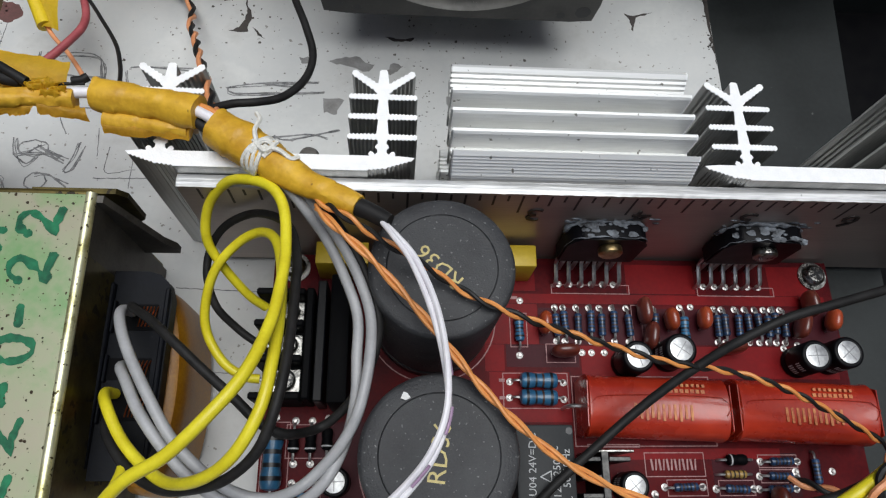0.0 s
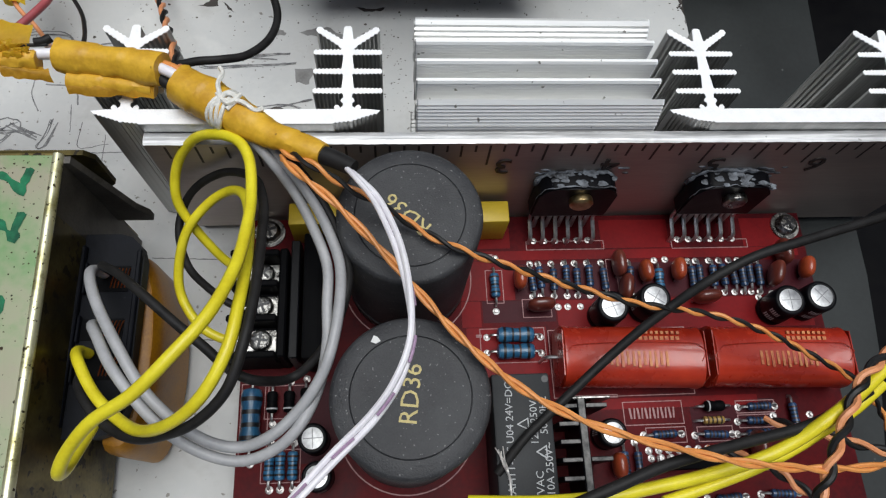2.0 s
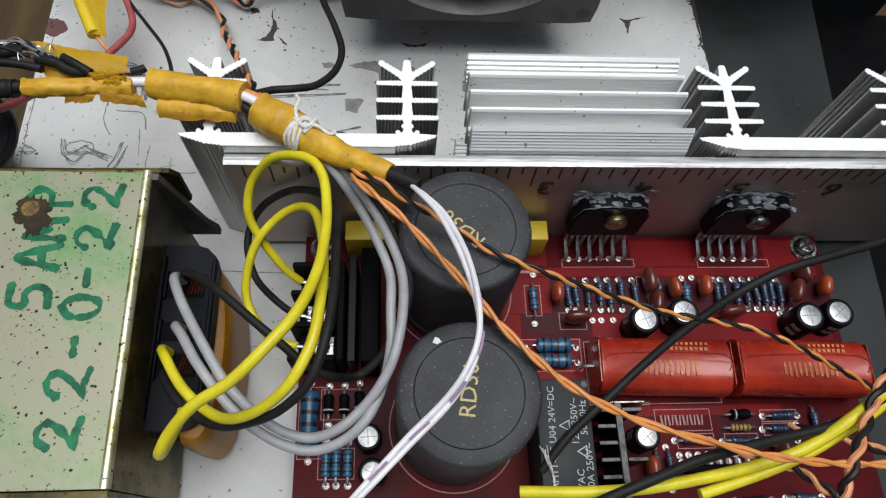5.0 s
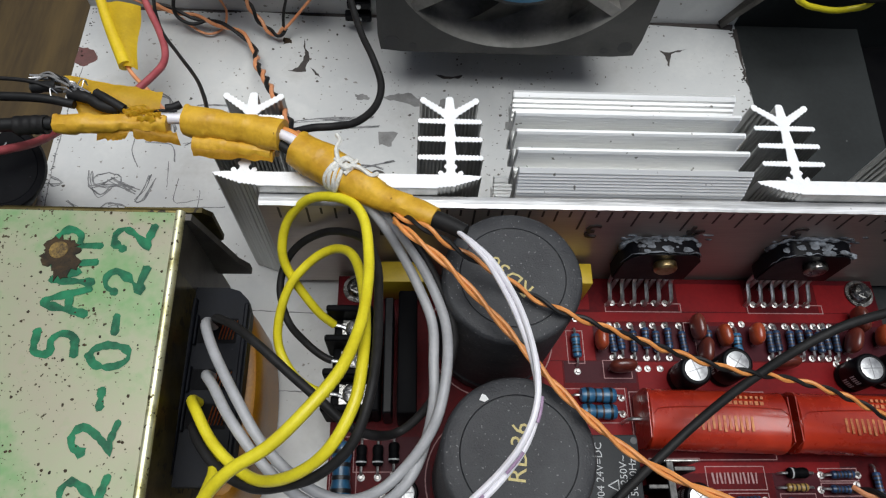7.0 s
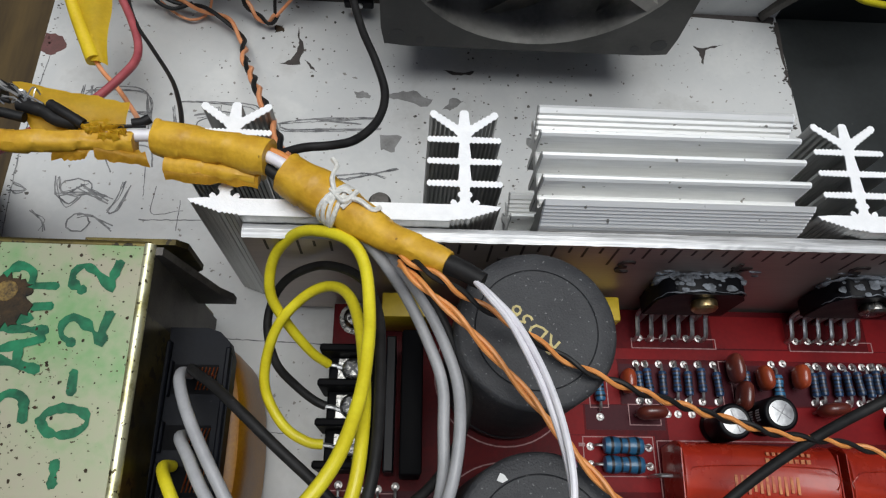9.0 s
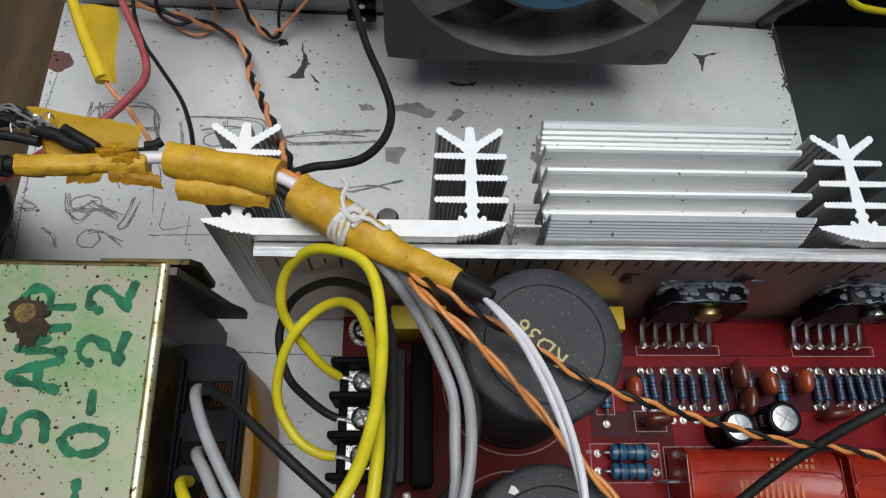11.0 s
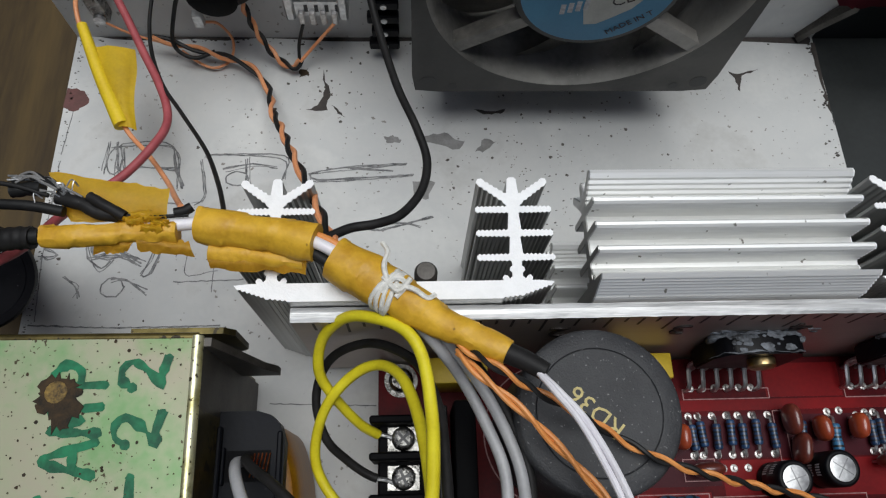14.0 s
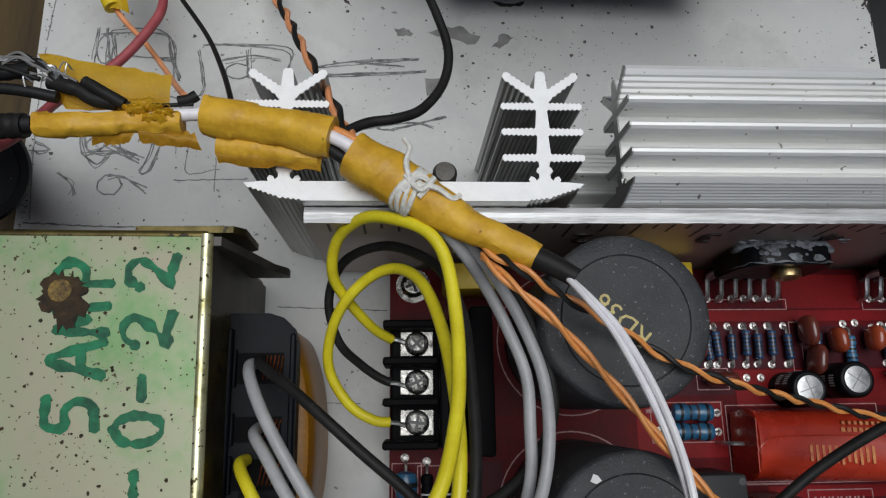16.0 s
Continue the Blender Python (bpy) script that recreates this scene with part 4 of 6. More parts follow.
# amplifier chips clamped to the plate
def chip(x, screw):
    root = thing("power_amplifier_chip", (x, -3, BOARD), "black power amplifier chip smeared with thermal paste", "chip", "power chips on the plate")
    bm = bmesh.new()
    prism(bm, [(x - 9.4, 17.5), (x + 9.4, 17.5), (x + 10, 18.2), (x + 10, 28.6), (x + 9.2, 29.4), (x + 9.0, 31.6), (x + 8, 33), (x + 6.4, 33.8), (x - 5.8, 33.8), (x - 7.6, 33), (x - 8.8, 31.4), (x - 10, 28.8), (x - 10, 18.2)], -4.9, -0.4, "xz")
    bmesh.ops.bevel(bm, geom=bm.edges[:], offset=0.45, segments=2, affect="EDGES", clamp_overlap=True)
    part("body", bm, BLACKSHINE, root)
    rnd = random.Random(int(x))
    rim = [(-10.1, 27.6), (-9.6, 30.2), (-8.2, 32.6), (-5.8, 33.9), (-1, 34.1), (3, 34.0), (6.4, 33.9), (8.2, 32.9), (9.3, 31.2)]
    bm = bmesh.new()
    for depth, fat, seed in ((-0.6, 0.5, 1.0), (-4.6, 0.16, 9.0)):
        line = [q + Vector((0, 0.5 * noise.noise(q * 0.5 + Vector((seed, x, 0))), 0.35 * noise.noise(q * 0.7 + Vector((x, seed, 0))))) for q in smooth_line([(x + u, depth, w) for u, w in rim], 0.5)]
        sweep(bm, line, lambda t: max(0.05, fat * (0.55 + 1.5 * noise.noise(Vector((t * 9 + x, seed, 0.3))))), 8, 1.5)
    for k in range(26):
        u, w, r = rnd.uniform(-11, 12.5), rnd.uniform(31.5, 35.4), rnd.uniform(0.25, 0.8)
        for v in bmesh.ops.create_icosphere(bm, subdivisions=2, radius=1.0)["verts"]:
            bend = 1 + 0.5 * noise.noise(v.co * 1.6 + Vector((k, x, 0)))
            v.co = Vector((x + u + v.co.x * r * 1.8 * bend, -0.12 + v.co.y * 0.16, w + v.co.z * r * 0.55 * bend))
    for k in range(20):
        u = rnd.uniform(-9, 9)
        w, r = float(np.interp(u, [a for a, b in rim], [b for a, b in rim])), rnd.uniform(0.25, 0.9)
        y = rnd.uniform(-4.4, -0.6)
        for v in bmesh.ops.create_icosphere(bm, subdivisions=2, radius=1.0)["verts"]:
            bend = 1 + 0.6 * noise.noise(v.co * 1.5 + Vector((k, x, 3)))
            v.co = Vector((x + u + v.co.x * r * 1.6 * bend, y + v.co.y * r * bend, w - 0.05 + v.co.z * 0.16))
    tagged(part("paste", bm, PASTE, root, "smeared white thermal paste"), kind="stuff")
    bm = bmesh.new()
    lathe(bm, [(2.7, -4.9), (2.9, -5.3), (2.9, -6.6), (2.4, -7.1), (0.3, -7.3)], (x + 0.8, 0, 28.4), "y", 20)
    part("screw", bm, screw, root, "bright screw head")
    for i in range(6):
        px = x - 8.5 + i * 3.4
        bm = bmesh.new()
        sweep(bm, smooth_line([(px, -2.8, 17.8), (px, -2.9, 13.6), (px, -3.4, 12.0), (px, -5.2, 11.4), (px, -7.6, 10.8), (px, -8.3, 9.6), (px, -8.4, 7.0)], 0.6), 0.5, 6, 1.2)
        part("leg", bm, LEAD, root)
        if i < 5:
            bm = bmesh.new()
            sweep(bm, smooth_line([(px + 1.7, -2.6, 17.6), (px + 1.7, -3.0, 14), (px + 1.7, -3.4, 7.0)], 0.8), 0.5, 6, 1.5)
            part("leg", bm, LEAD, root)


chip(19.6, BRASS)
chip(58.4, STEEL)


# box capacitors, rectifier, terminal block, relay
def plain_block(name, x0, x1, y0, y1, z0, z1, mat, label, category, bevel=0.5, group=""):
    bm = bmesh.new()
    box(bm, x0, x1, y0, y1, z0, z1, bevel, 2)
    return single(name, bm, mat, label, category, group, base=((x0 + x1) / 2, (y0 + y1) / 2, z0))


plain_block("box_capacitor", -51, -38, -7.4, -1.6, BOARD, 20.5, YELLOWBOX, "yellow box film capacitor against the plate", "capacitor", 0.4, "yellow box capacitors")
plain_block("box_capacitor", -9, 4.2, -7.2, -1.4, BOARD, 20.0, YELLOWBOX, "yellow box film capacitor against the plate", "capacitor", 0.4, "yellow box capacitors")
rect = thing("bridge_rectifier", (-44.4, -26.8, BOARD), "black upright bridge rectifier slab beside the terminal block", "rectifier")
bm = bmesh.new()
box(bm, -46.2, -41.6, -41.8, -11.8, BOARD + 2, 26.0, 0.6, 2)
part("body", bm, BLACK, rect)
bm = bmesh.new()
box(bm, -49.6, -47.4, -41.0, -12.4, BOARD + 1, 22.6, 0.3)
part("back_plate", bm, BLACKSHINE, rect)
for k in range(4):
    bm = bmesh.new()
    lathe(bm, [(0.5, BOARD - 0.5), (0.5, BOARD + 3)], (-44.0, -37 + k * 7, 0), "z", 8)
    part("leg", bm, LEAD, rect)

tb = thing("terminal_block", (-57, -27, BOARD), "black three way screw terminal block on the board", "terminal block")
bm = bmesh.new()
box(bm, -62.6, -51.2, -40.2, -14.2, BOARD, 14.5, 0.4)
part("housing", bm, BLACK, tb)
for y in (-14.9, -22.6, -31.0, -39.6):
    bm = bmesh.new()
    box(bm, -64.2, -52.6, y - 0.85, y + 0.85, BOARD + 0.2, 21.6, 0.4)
    part("barrier", bm, BLACK, tb)
bm = bmesh.new()
box(bm, -52.4, -50.4, -40.4, -14.0, BOARD + 0.2, 21.8, 0.4)
part("back_wall", bm, BLACK, tb)
for y in (-18.6, -26.8, -35.2):
    bm = bmesh.new()
    box(bm, -60.6, -53.4, y - 2.7, y + 2.7, 14.6, 15.2, 0.15)
    pl = part("clamp_plate", bm, STEEL, tb)
    bm = bmesh.new()
    lathe(bm, [(2.6, 15.2), (2.6, 16.2), (2.3, 16.9), (1.6, 17.25), (0.2, 17.3)], (-57.0, y, 0), "z", 20)
    head = part("screw", bm, STEEL, tb, "nickel cross-head screw")
    bm = bmesh.new()
    a = 0.5 + y
    for k in (0, 1):
        c, s = math.cos(a + k * math.pi / 2), math.sin(a + k * math.pi / 2)
        u, w = 1.9, 0.32
        prism(bm, [(-57 + c * u - s * w, y + s * u + c * w), (-57 - c * u - s * w, y - s * u + c * w), (-57 - c * u + s * w, y - s * u - c * w), (-57 + c * u + s * w, y + s * u - c * w)], 17.22, 17.34 + 0.02 * k)
    part("cross_slot", bm, BAND, head, shade=False)

relay = thing("relay", (3.6, -64, BOARD), "matt black relay with pale printed ratings", "relay")
bm = bmesh.new()
box(bm, -3.8, 9.4, -81, -46.2, BOARD, 23.6, 0.5, 2)
part("case", bm, RELAYCASE, relay)
for words, x, y, s in (("2AH1T-F-S U04 24V=DC", -0.4, -60.5, 2.4), ("12A 250V~", 5.2, -56.4, 2.4), ("50/60Hz", 7.4, -55.6, 2.4), ("277VAC", 5.4, -71.5, 2.4), ("10A 250V~", 7.8, -67.0, 2.4)):
    lettering("print", words, s, WHITEINK, relay, at(x, y, 23.65, 0, 0, 88), "pale printed rating")
bm = bmesh.new()
for p in ([(3.6, -58.6), (6, -57.4)], [(6, -57.4), (6, -59.8)], [(6, -59.8), (3.6, -58.6)]):
    ribbon(bm, [(x - 2.2, y + 1.2) for x, y in p], 0.25, 23.62, 0.05)
for p in ([(5.2, -63.4), (7.4, -62.2)], [(7.4, -62.2), (7.4, -64.8)], [(7.4, -64.8), (5.2, -63.4)]):
    ribbon(bm, p, 0.3, 23.62, 0.05)
part("print", bm, WHITEINK, relay, "pale printed approval marks", shade=False)
bm = bmesh.new()
lathe(bm, [(0.8, 0), (0.8, 0.1)], (8.4, -47.6, 23.58), "z", 14)
part("dimple", bm, BAND, relay)

cool = thing("regulator_heat_sink", (16, -62, BOARD), "small black finned heat sink with worn bright edges", "heat sink")
bm = bmesh.new()
box(bm, 15.6, 17.6, -80, -51.6, BOARD, 22.0, 0.2)
part("spine", bm, BLACKSHINE, cool)
bm = bmesh.new()
box(bm, 15.8, 17.4, -79.8, -51.8, 22.0, 22.3, 0.1)
part("worn_edge", bm, DARKEDGE, cool, "worn grey top edge")
for k in range(7):
    y = -53.6 - k * 3.9
    for x0, x1 in ((11.0, 15.7),) if k % 3 else ((11.0, 15.7), (17.5, 22.6)):
        bm = bmesh.new()
        box(bm, x0, x1, y - 0.55, y + 0.55, BOARD + 0.4, 22.0, 0.2)
        fin = part("fin", bm, BLACKSHINE, cool)
        bm = bmesh.new()
        box(bm, x0 + 0.1, x1 - 0.1, y - 0.45, y + 0.45, 22.0, 22.25, 0.1)
        part("worn_edge", bm, DARKEDGE, fin)
bm = bmesh.new()
box(bm, 14, 23.5, -52.2, -51.5, BOARD + 0.2, 22.4, 0.2)
part("edge_fin", bm, STEEL, cool, "worn bright edge")
ic = thing("op_amp_chip", (46, -64, BOARD), "small black dual in-line chip", "chip")
bm = bmesh.new()
box(bm, 36, 55, -68, -66, BOARD + 0.4, BOARD + 4, 0.3)
part("body", bm, BLACK, ic)
for k in range(7):
    bm = bmesh.new()
    box(bm, 37.6 + k * 2.54, 38.2 + k * 2.54, -65.9, -64.4, BOARD, BOARD + 2.4, 0.1)
    part("pin", bm, LEAD, ic)


def pan_screw(x, y, z, mat, label):
    root = thing("screw", (x, y, z), label, "screw", "board screws")
    bm = bmesh.new()
    lathe(bm, [(4.0, z), (4.0, z + 0.5)], (x, y, 0), "z", 24)
    part("washer", bm, STEEL, root)
    bm = bmesh.new()
    lathe(bm, [(3.0, z + 0.5), (2.9, z + 1.6), (2.1, z + 2.4), (0.2, z + 2.6)], (x, y, 0), "z", 24)
    part("head", bm, mat, root)
    bm = bmesh.new()
    for k in (0.4, 1.97):
        c, s = math.cos(k), math.sin(k)
        u, w = 1.9, 0.35
        prism(bm, [(x + c * u - s * w, y + s * u + c * w), (x - c * u - s * w, y - s * u + c * w), (x - c * u + s * w, y - s * u - c * w), (x + c * u + s * w, y + s * u - c * w)], z + 2.2, z + 2.66 + k * 0.01)
    part("cross_slot", bm, BAND, root, shade=False)
    bm = bmesh.new()
    lathe(bm, [(2.6, 0), (2.6, BOARD - 1.6)], (x, y, 0), "z", 12)
    part("standoff", bm, BRASS, root)


pan_screw(83.8, -4.6, BOARD, STEEL, "cross-head screw with washer holding the board")
pan_screw(-57.6, -4.4, BOARD, STEEL, "cross-head screw with washer holding the board")

# ---- the transformer ----
tr = thing("transformer", (-125, -36, 0), "transformer in gold-green passivated steel shell with green marker writing", "transformer")
bm = bmesh.new()
prism(bm, [(-170, -71), (-92.0, -71), (-93.6, -2.4), (-170, -1.6)], 47.0, 48.0)
part("top_plate", bm, GOLDZINC, tr)
bm = bmesh.new()
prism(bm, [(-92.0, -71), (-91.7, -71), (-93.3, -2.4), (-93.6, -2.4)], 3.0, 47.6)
part("side_plate", bm, GOLDSHADE, tr, "golden steel side, shade in its colour")
bm = bmesh.new()
sweep(bm, [Vector((-92.5, -71, 47.1)), Vector((-94.1, -2.3, 47.1))], 1.15, 14)
part("rounded_edge", bm, GOLDRIM, tr, "bent edge, pale highlight in its colour")
bm = bmesh.new()
box(bm, -170, -93, -70, -3.2, 0.6, 46.6)
part("core", bm, DARKSTEEL, tr)
bm = bmesh.new()
prism(bm, [(-93.4, 47), (-91.6, 47), (-86.5, 24), (-84.5, 20), (-84.5, 17), (-93.4, 17)], -4.2, -2.6, "xz")
part("gusset", bm, DARKSTEEL, tr, "dark bent mounting lug")
bm = bmesh.new()
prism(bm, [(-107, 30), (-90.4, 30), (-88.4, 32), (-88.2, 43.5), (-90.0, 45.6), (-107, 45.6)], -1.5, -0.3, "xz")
part("back_lip", bm, GOLDSHADE, tr, "golden lip with a clipped corner, shade in its colour")
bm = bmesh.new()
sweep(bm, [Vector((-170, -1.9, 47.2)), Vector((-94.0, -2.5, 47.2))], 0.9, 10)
part("rounded_edge", bm, GOLDSHADE, tr, "worn rear edge in the shaded side colour")
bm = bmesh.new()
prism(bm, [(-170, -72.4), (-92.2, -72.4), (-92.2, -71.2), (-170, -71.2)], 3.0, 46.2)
part("front_plate", bm, GOLDSHADE, tr, "golden steel end, shade in its colour")
bm = bmesh.new()
prism(bm, [(-93.3, -58), (-85.6, -58), (-83, -57.2), (-81, -55.2), (-80, -52), (-80, -20), (-81, -16.8), (-83, -14.8), (-85.6, -14), (-93.3, -14)], 28.5, 32.0)
box(bm, -93.0, -86, -56, -16, 3, 28.6)
bob = part("bobbin", bm, BOBBIN, tr)
for x0, x1, y0, y1, h in ((-93.0, -92.0, -56, -17, 1.6), (-81.4, -80.3, -54, -18, 0.9)):
    bm = bmesh.new()
    box(bm, x0, x1, y0, y1, 31.95, 32.0 + h, 0.3)
    part("rib", bm, BOBBIN, bob)
for y0, y1 in ((-27.4, -21.6), (-38.0, -33.4), (-46.4, -41.0)):
    bm = bmesh.new()
    box(bm, -91.4, -82.6, y0, y1, 31.95, 32.2)
    part("terminal_slot", bm, BLACK, bob, shade=False)
    bm = bmesh.new()
    box(bm, -91.8, -91.2, y0 - 0.6, y1 + 0.6, 31.9, 33.4, 0.2)
    part("slot_rim", bm, BOBBIN, bob)
    for k in range(5):
        bm = bmesh.new()
        sweep(bm, [Vector((-86.4 + k * 0.75, y0 + 0.8, 32.2)), Vector((-86.0 + k * 0.75, y0 + 2.4, 32.6)), Vector((-85.6 + k * 0.75, y1 - 0.5, 32.2))], 0.16, 5)
        part("copper_wire", bm, COPPER, bob, "fine copper winding end")
bm = bmesh.new()
rim = [(-86, -60.5), (-80, -61), (-76, -57.5), (-73, -48), (-72.4, -37), (-74.2, -26), (-78.5, -17.6), (-83, -15.5), (-86, -15.5)]
rim = [(p.x, p.y) for p in smooth_line([(x, y, 0) for x, y in rim], 1.6)]
rows = []
for z, k in ((3, 1.0), (18, 1.0), (22, 0.985), (25, 0.94), (26.6, 0.86), (27.2, 0.70)):
    rows.append([bm.verts.new((-86 + (x + 86) * 0.66 * k, -38 + (y + 38) * (0.4 + 0.6 * k), z)) for x, y in rim])
for a, b in zip(rows, rows[1:]):
    for q in range(len(rim)):
        bm.faces.new((a[q], a[(q + 1) % len(rim)], b[(q + 1) % len(rim)], b[q]))
bm.faces.new(rows[0][::-1])
bm.faces.new(rows[-1])
wind = part("winding", bm, WINDTAPE, tr, "amber tape over the winding")
bm = bmesh.new()
for k, y in enumerate((-50, -46, -42, -35, -31)):
    ribbon(bm, [(-81.4, y), (-80.6, y + 1.6), (-81.2, y + 2.6)], 0.35, 27.2, 0.1)
for k, y in enumerate((-47.0, -43.6, -40.4, -36.0, -33.0, -29.4)):
    for a, b in (((0, 0), (0.9, 1.4)), ((0.9, 1.4), (0.2, 2.2)), ((-0.6, 0.6), (0.6, 0.2))):
        ribbon(bm, [(-83.6 + a[0], y + a[1]), (-83.6 + b[0], y + b[1])], 0.3, 27.2, 0.1)
part("pencil_note", bm, TICK, wind, "unreadable dark scribbles", shade=False)
bm = bmesh.new()
rnd = random.Random(5)
prism(bm, [(-117 + rnd.uniform(3.0, 4.6) * (1.35 if 4.6 < k * 0.1309 < 5.9 else 1.0) * math.cos(k * 0.1309), -12.8 + rnd.uniform(2.8, 4.4) * (1.55 if 4.6 < k * 0.1309 < 5.9 else 1.0) * math.sin(k * 0.1309)) for k in range(48)], 48.02, 48.3)
burn = part("scorch_mark", bm, RUST, tr, "dark scorched spot around a hole", shade=False)
bm = bmesh.new()
lathe(bm, [(2.1, 48.1), (1.9, 48.4), (1.2, 48.6), (0.3, 48.4)], (-117.4, -12.2, 0), "z", 14)
part("rivet", bm, CRUST, tr, "corroded rivet head")
bm = bmesh.new()
for k in range(340):
    x, y, r = rnd.uniform(-136, -93), rnd.uniform(-69, -3), rnd.choice((0.08, 0.1, 0.14, 0.18, 0.24, 0.36))
    prism(bm, [(x + r * rnd.uniform(0.6, 1.2) * math.cos(j * 1.05), y + r * rnd.uniform(0.6, 1.2) * math.sin(j * 1.05)) for j in range(6)], 48.02, 48.06)
tagged(part("corrosion_speck", bm, RUST, tr, "brown corrosion specks", shade=False), kind="stuff")
GLYPH = {
    "2": [[(0.05, 0.72), (0.25, 0.95), (0.6, 0.98), (0.8, 0.78), (0.62, 0.5), (0.3, 0.22), (0.05, 0.05), (0.35, 0.1), (0.9, 0.0)]],
    "0": [[(0.45, 1.0), (0.12, 0.8), (0.08, 0.35), (0.35, 0.05), (0.7, 0.15), (0.82, 0.6), (0.65, 0.92), (0.42, 1.0)]],
    "-": [[(0.1, 0.5), (0.85, 0.52)]],
    "5": [[(0.85, 0.98), (0.2, 0.95), (0.15, 0.58), (0.55, 0.62), (0.8, 0.4), (0.65, 0.1), (0.1, 0.02)]],
    "A": [[(0.02, 0.0), (0.42, 1.0), (0.88, 0.0)], [(0.2, 0.4), (0.7, 0.42)]],
    "M": [[(0.0, 0.0), (0.12, 0.95), (0.42, 0.35), (0.75, 0.98), (0.9, 0.0)]],
    "P": [[(0.15, 0.0), (0.18, 1.0), (0.6, 0.98), (0.75, 0.75), (0.55, 0.5), (0.2, 0.48)]],
}
for words, x, height in ((("2", -63.6), ("2", -53.8), ("-", -45.4), ("0", -37.6), ("-", -30.4), ("2", -21.8), ("2", -12.0)), -98.6, 8.0), ((("5", -35.4), ("A", -26.4), ("M", -19.4), ("P", -12.0)), -109.4, 8.4):
    for ch, y in words:
        bm = bmesh.new()
        wide = {"-": 4.2, "M": 5.0, "0": 5.8}.get(ch, 6.2)
        for stroke in GLYPH[ch]:
            q = smooth_line([(x - v * height, y + u * wide, 0) for u, v in stroke], 0.7)
            ribbon(bm, [(p.x, p.y) for p in q], 1.5, 48.0, 0.05 + 0.12 * GLYPH[ch].index(stroke), 0.9)
            for p, r in ((q[0], 0.95), (q[-1], 0.8)):
                prism(bm, [(p.x + r * rnd.uniform(0.8, 1.1) * math.cos(a * 0.5236), p.y + r * rnd.uniform(0.8, 1.1) * math.sin(a * 0.5236)) for a in range(12)], 48.01, 48.04)
        part("marker_writing", bm, MARKER, tr, "hand-written green marker", shade=False)

# ---- the fan ----
FX, FZ, FY = -14.0, 57.5, 70.5
fan = thing("cooling_fan", (FX, FY + 12, FZ - 40), "dusty black square cooling fan on the rear panel", "fan")
bm = bmesh.new()
N = 64


def square_rim(a, half, cut):
    c, s = math.cos(a), math.sin(a)
    k = half / max(abs(c), abs(s))
    lim = (2 * half - cut) / (abs(c) + abs(s))
    k = min(k, lim)
    return c * k, s * k


rows = []
for y, half, r in ((FY, 40, 37.2), (FY + 0.8, 40, 36.6), (FY + 3.6, 40, 36.4), (FY + 3.7, 37.6, 36.4), (FY + 21, 37.6, 36.4), (FY + 21.1, 40, 36.4), (FY + 25, 40, 37.5)):
    o = [bm.verts.new((FX + square_rim(2 * math.pi * i / N, half, 1.6)[0], y, FZ + square_rim(2 * math.pi * i / N, half, 1.6)[1])) for i in range(N)]
    q = [bm.verts.new((FX + r * math.cos(2 * math.pi * i / N), y, FZ + r * math.sin(2 * math.pi * i / N))) for i in range(N)]
    rows.append((o, q))
for (o, q), (o2, q2) in zip(rows, rows[1:]):
    for i in range(N):
        j = (i + 1) % N
        bm.faces.new((o[i], o[j], o2[j], o2[i]))
for o, q in (rows[0], rows[-1]):
    for i in range(N):
        j = (i + 1) % N
        bm.faces.new((o[i], q[i], q[j], o[j]))
frame_part = part("frame", bm, FANBLACK, fan)
bm = bmesh.new()
tube = [[bm.verts.new((FX + r * math.cos(2 * math.pi * i / N), y, FZ + r * math.sin(2 * math.pi * i / N))) for i in range(N)] for y, r in ((FY + 0.02, 37.2), (FY + 0.8, 36.6), (FY + 3.6, 36.4), (FY + 21.1, 36.4), (FY + 24.98, 37.5))]
for a, b in zip(tube, tube[1:]):
    for i in range(N):
        bm.faces.new((a[i], b[i], b[(i + 1) % N], a[(i + 1) % N]))
part("duct", bm, FANDUCT, fan, "dusty inner ring, light from above put into its grey")
for sx in (-1, 1):
    for sz in (-1, 1):
        bm = bmesh.new()
        lathe(bm, [(2.3, FY - 0.06), (2.3, FY + 0.1)], (FX + sx * 35.7, 0, FZ + sz * 35.7), "y", 18)
        part("mounting_hole", bm, BAND, frame_part, shade=False)
        bm = bmesh.new()
        lathe(bm, [(1.3, FY - 0.06), (1.3, FY + 0.1)], (FX + sx * 29.5, 0, FZ + sz * 37.4), "y", 14)
        part("mounting_hole", bm, BAND, frame_part, shade=False)
bm = bmesh.new()
lathe(bm, [(18.6, FY + 0.3), (19, FY + 0.8), (19, FY + 5), (18, FY + 5.2)], (FX + 1, 0, FZ - 1.5), "y", 48)
hub = part("motor_mount", bm, FANBLACK, fan)
bm = bmesh.new()
lathe(bm, [(17.4, FY + 0.1), (17.4, FY + 0.34)], (FX + 1, 0, FZ - 1.5), "y", 48)
lab = part("label", bm, LABELBLUE, hub, "round blue maker's label, partly worn off", shade=False)
bm = bmesh.new()
rnd = random.Random(8)
prism(bm, [(FX + 1 + u + rnd.uniform(-0.5, 0.5), FZ - 1.5 + w + rnd.uniform(-0.5, 0.5)) for u, w in ((-1, -12), (2, -11.5), (5, -9), (8, -6), (11, -2), (10, 2), (3, 3), (0, -1), (-2, -6))], FY - 0.02, FY + 0.12, "xz")
part("worn_patch", bm, LABELWORN, lab, "rubbed pale paper", shade=False)
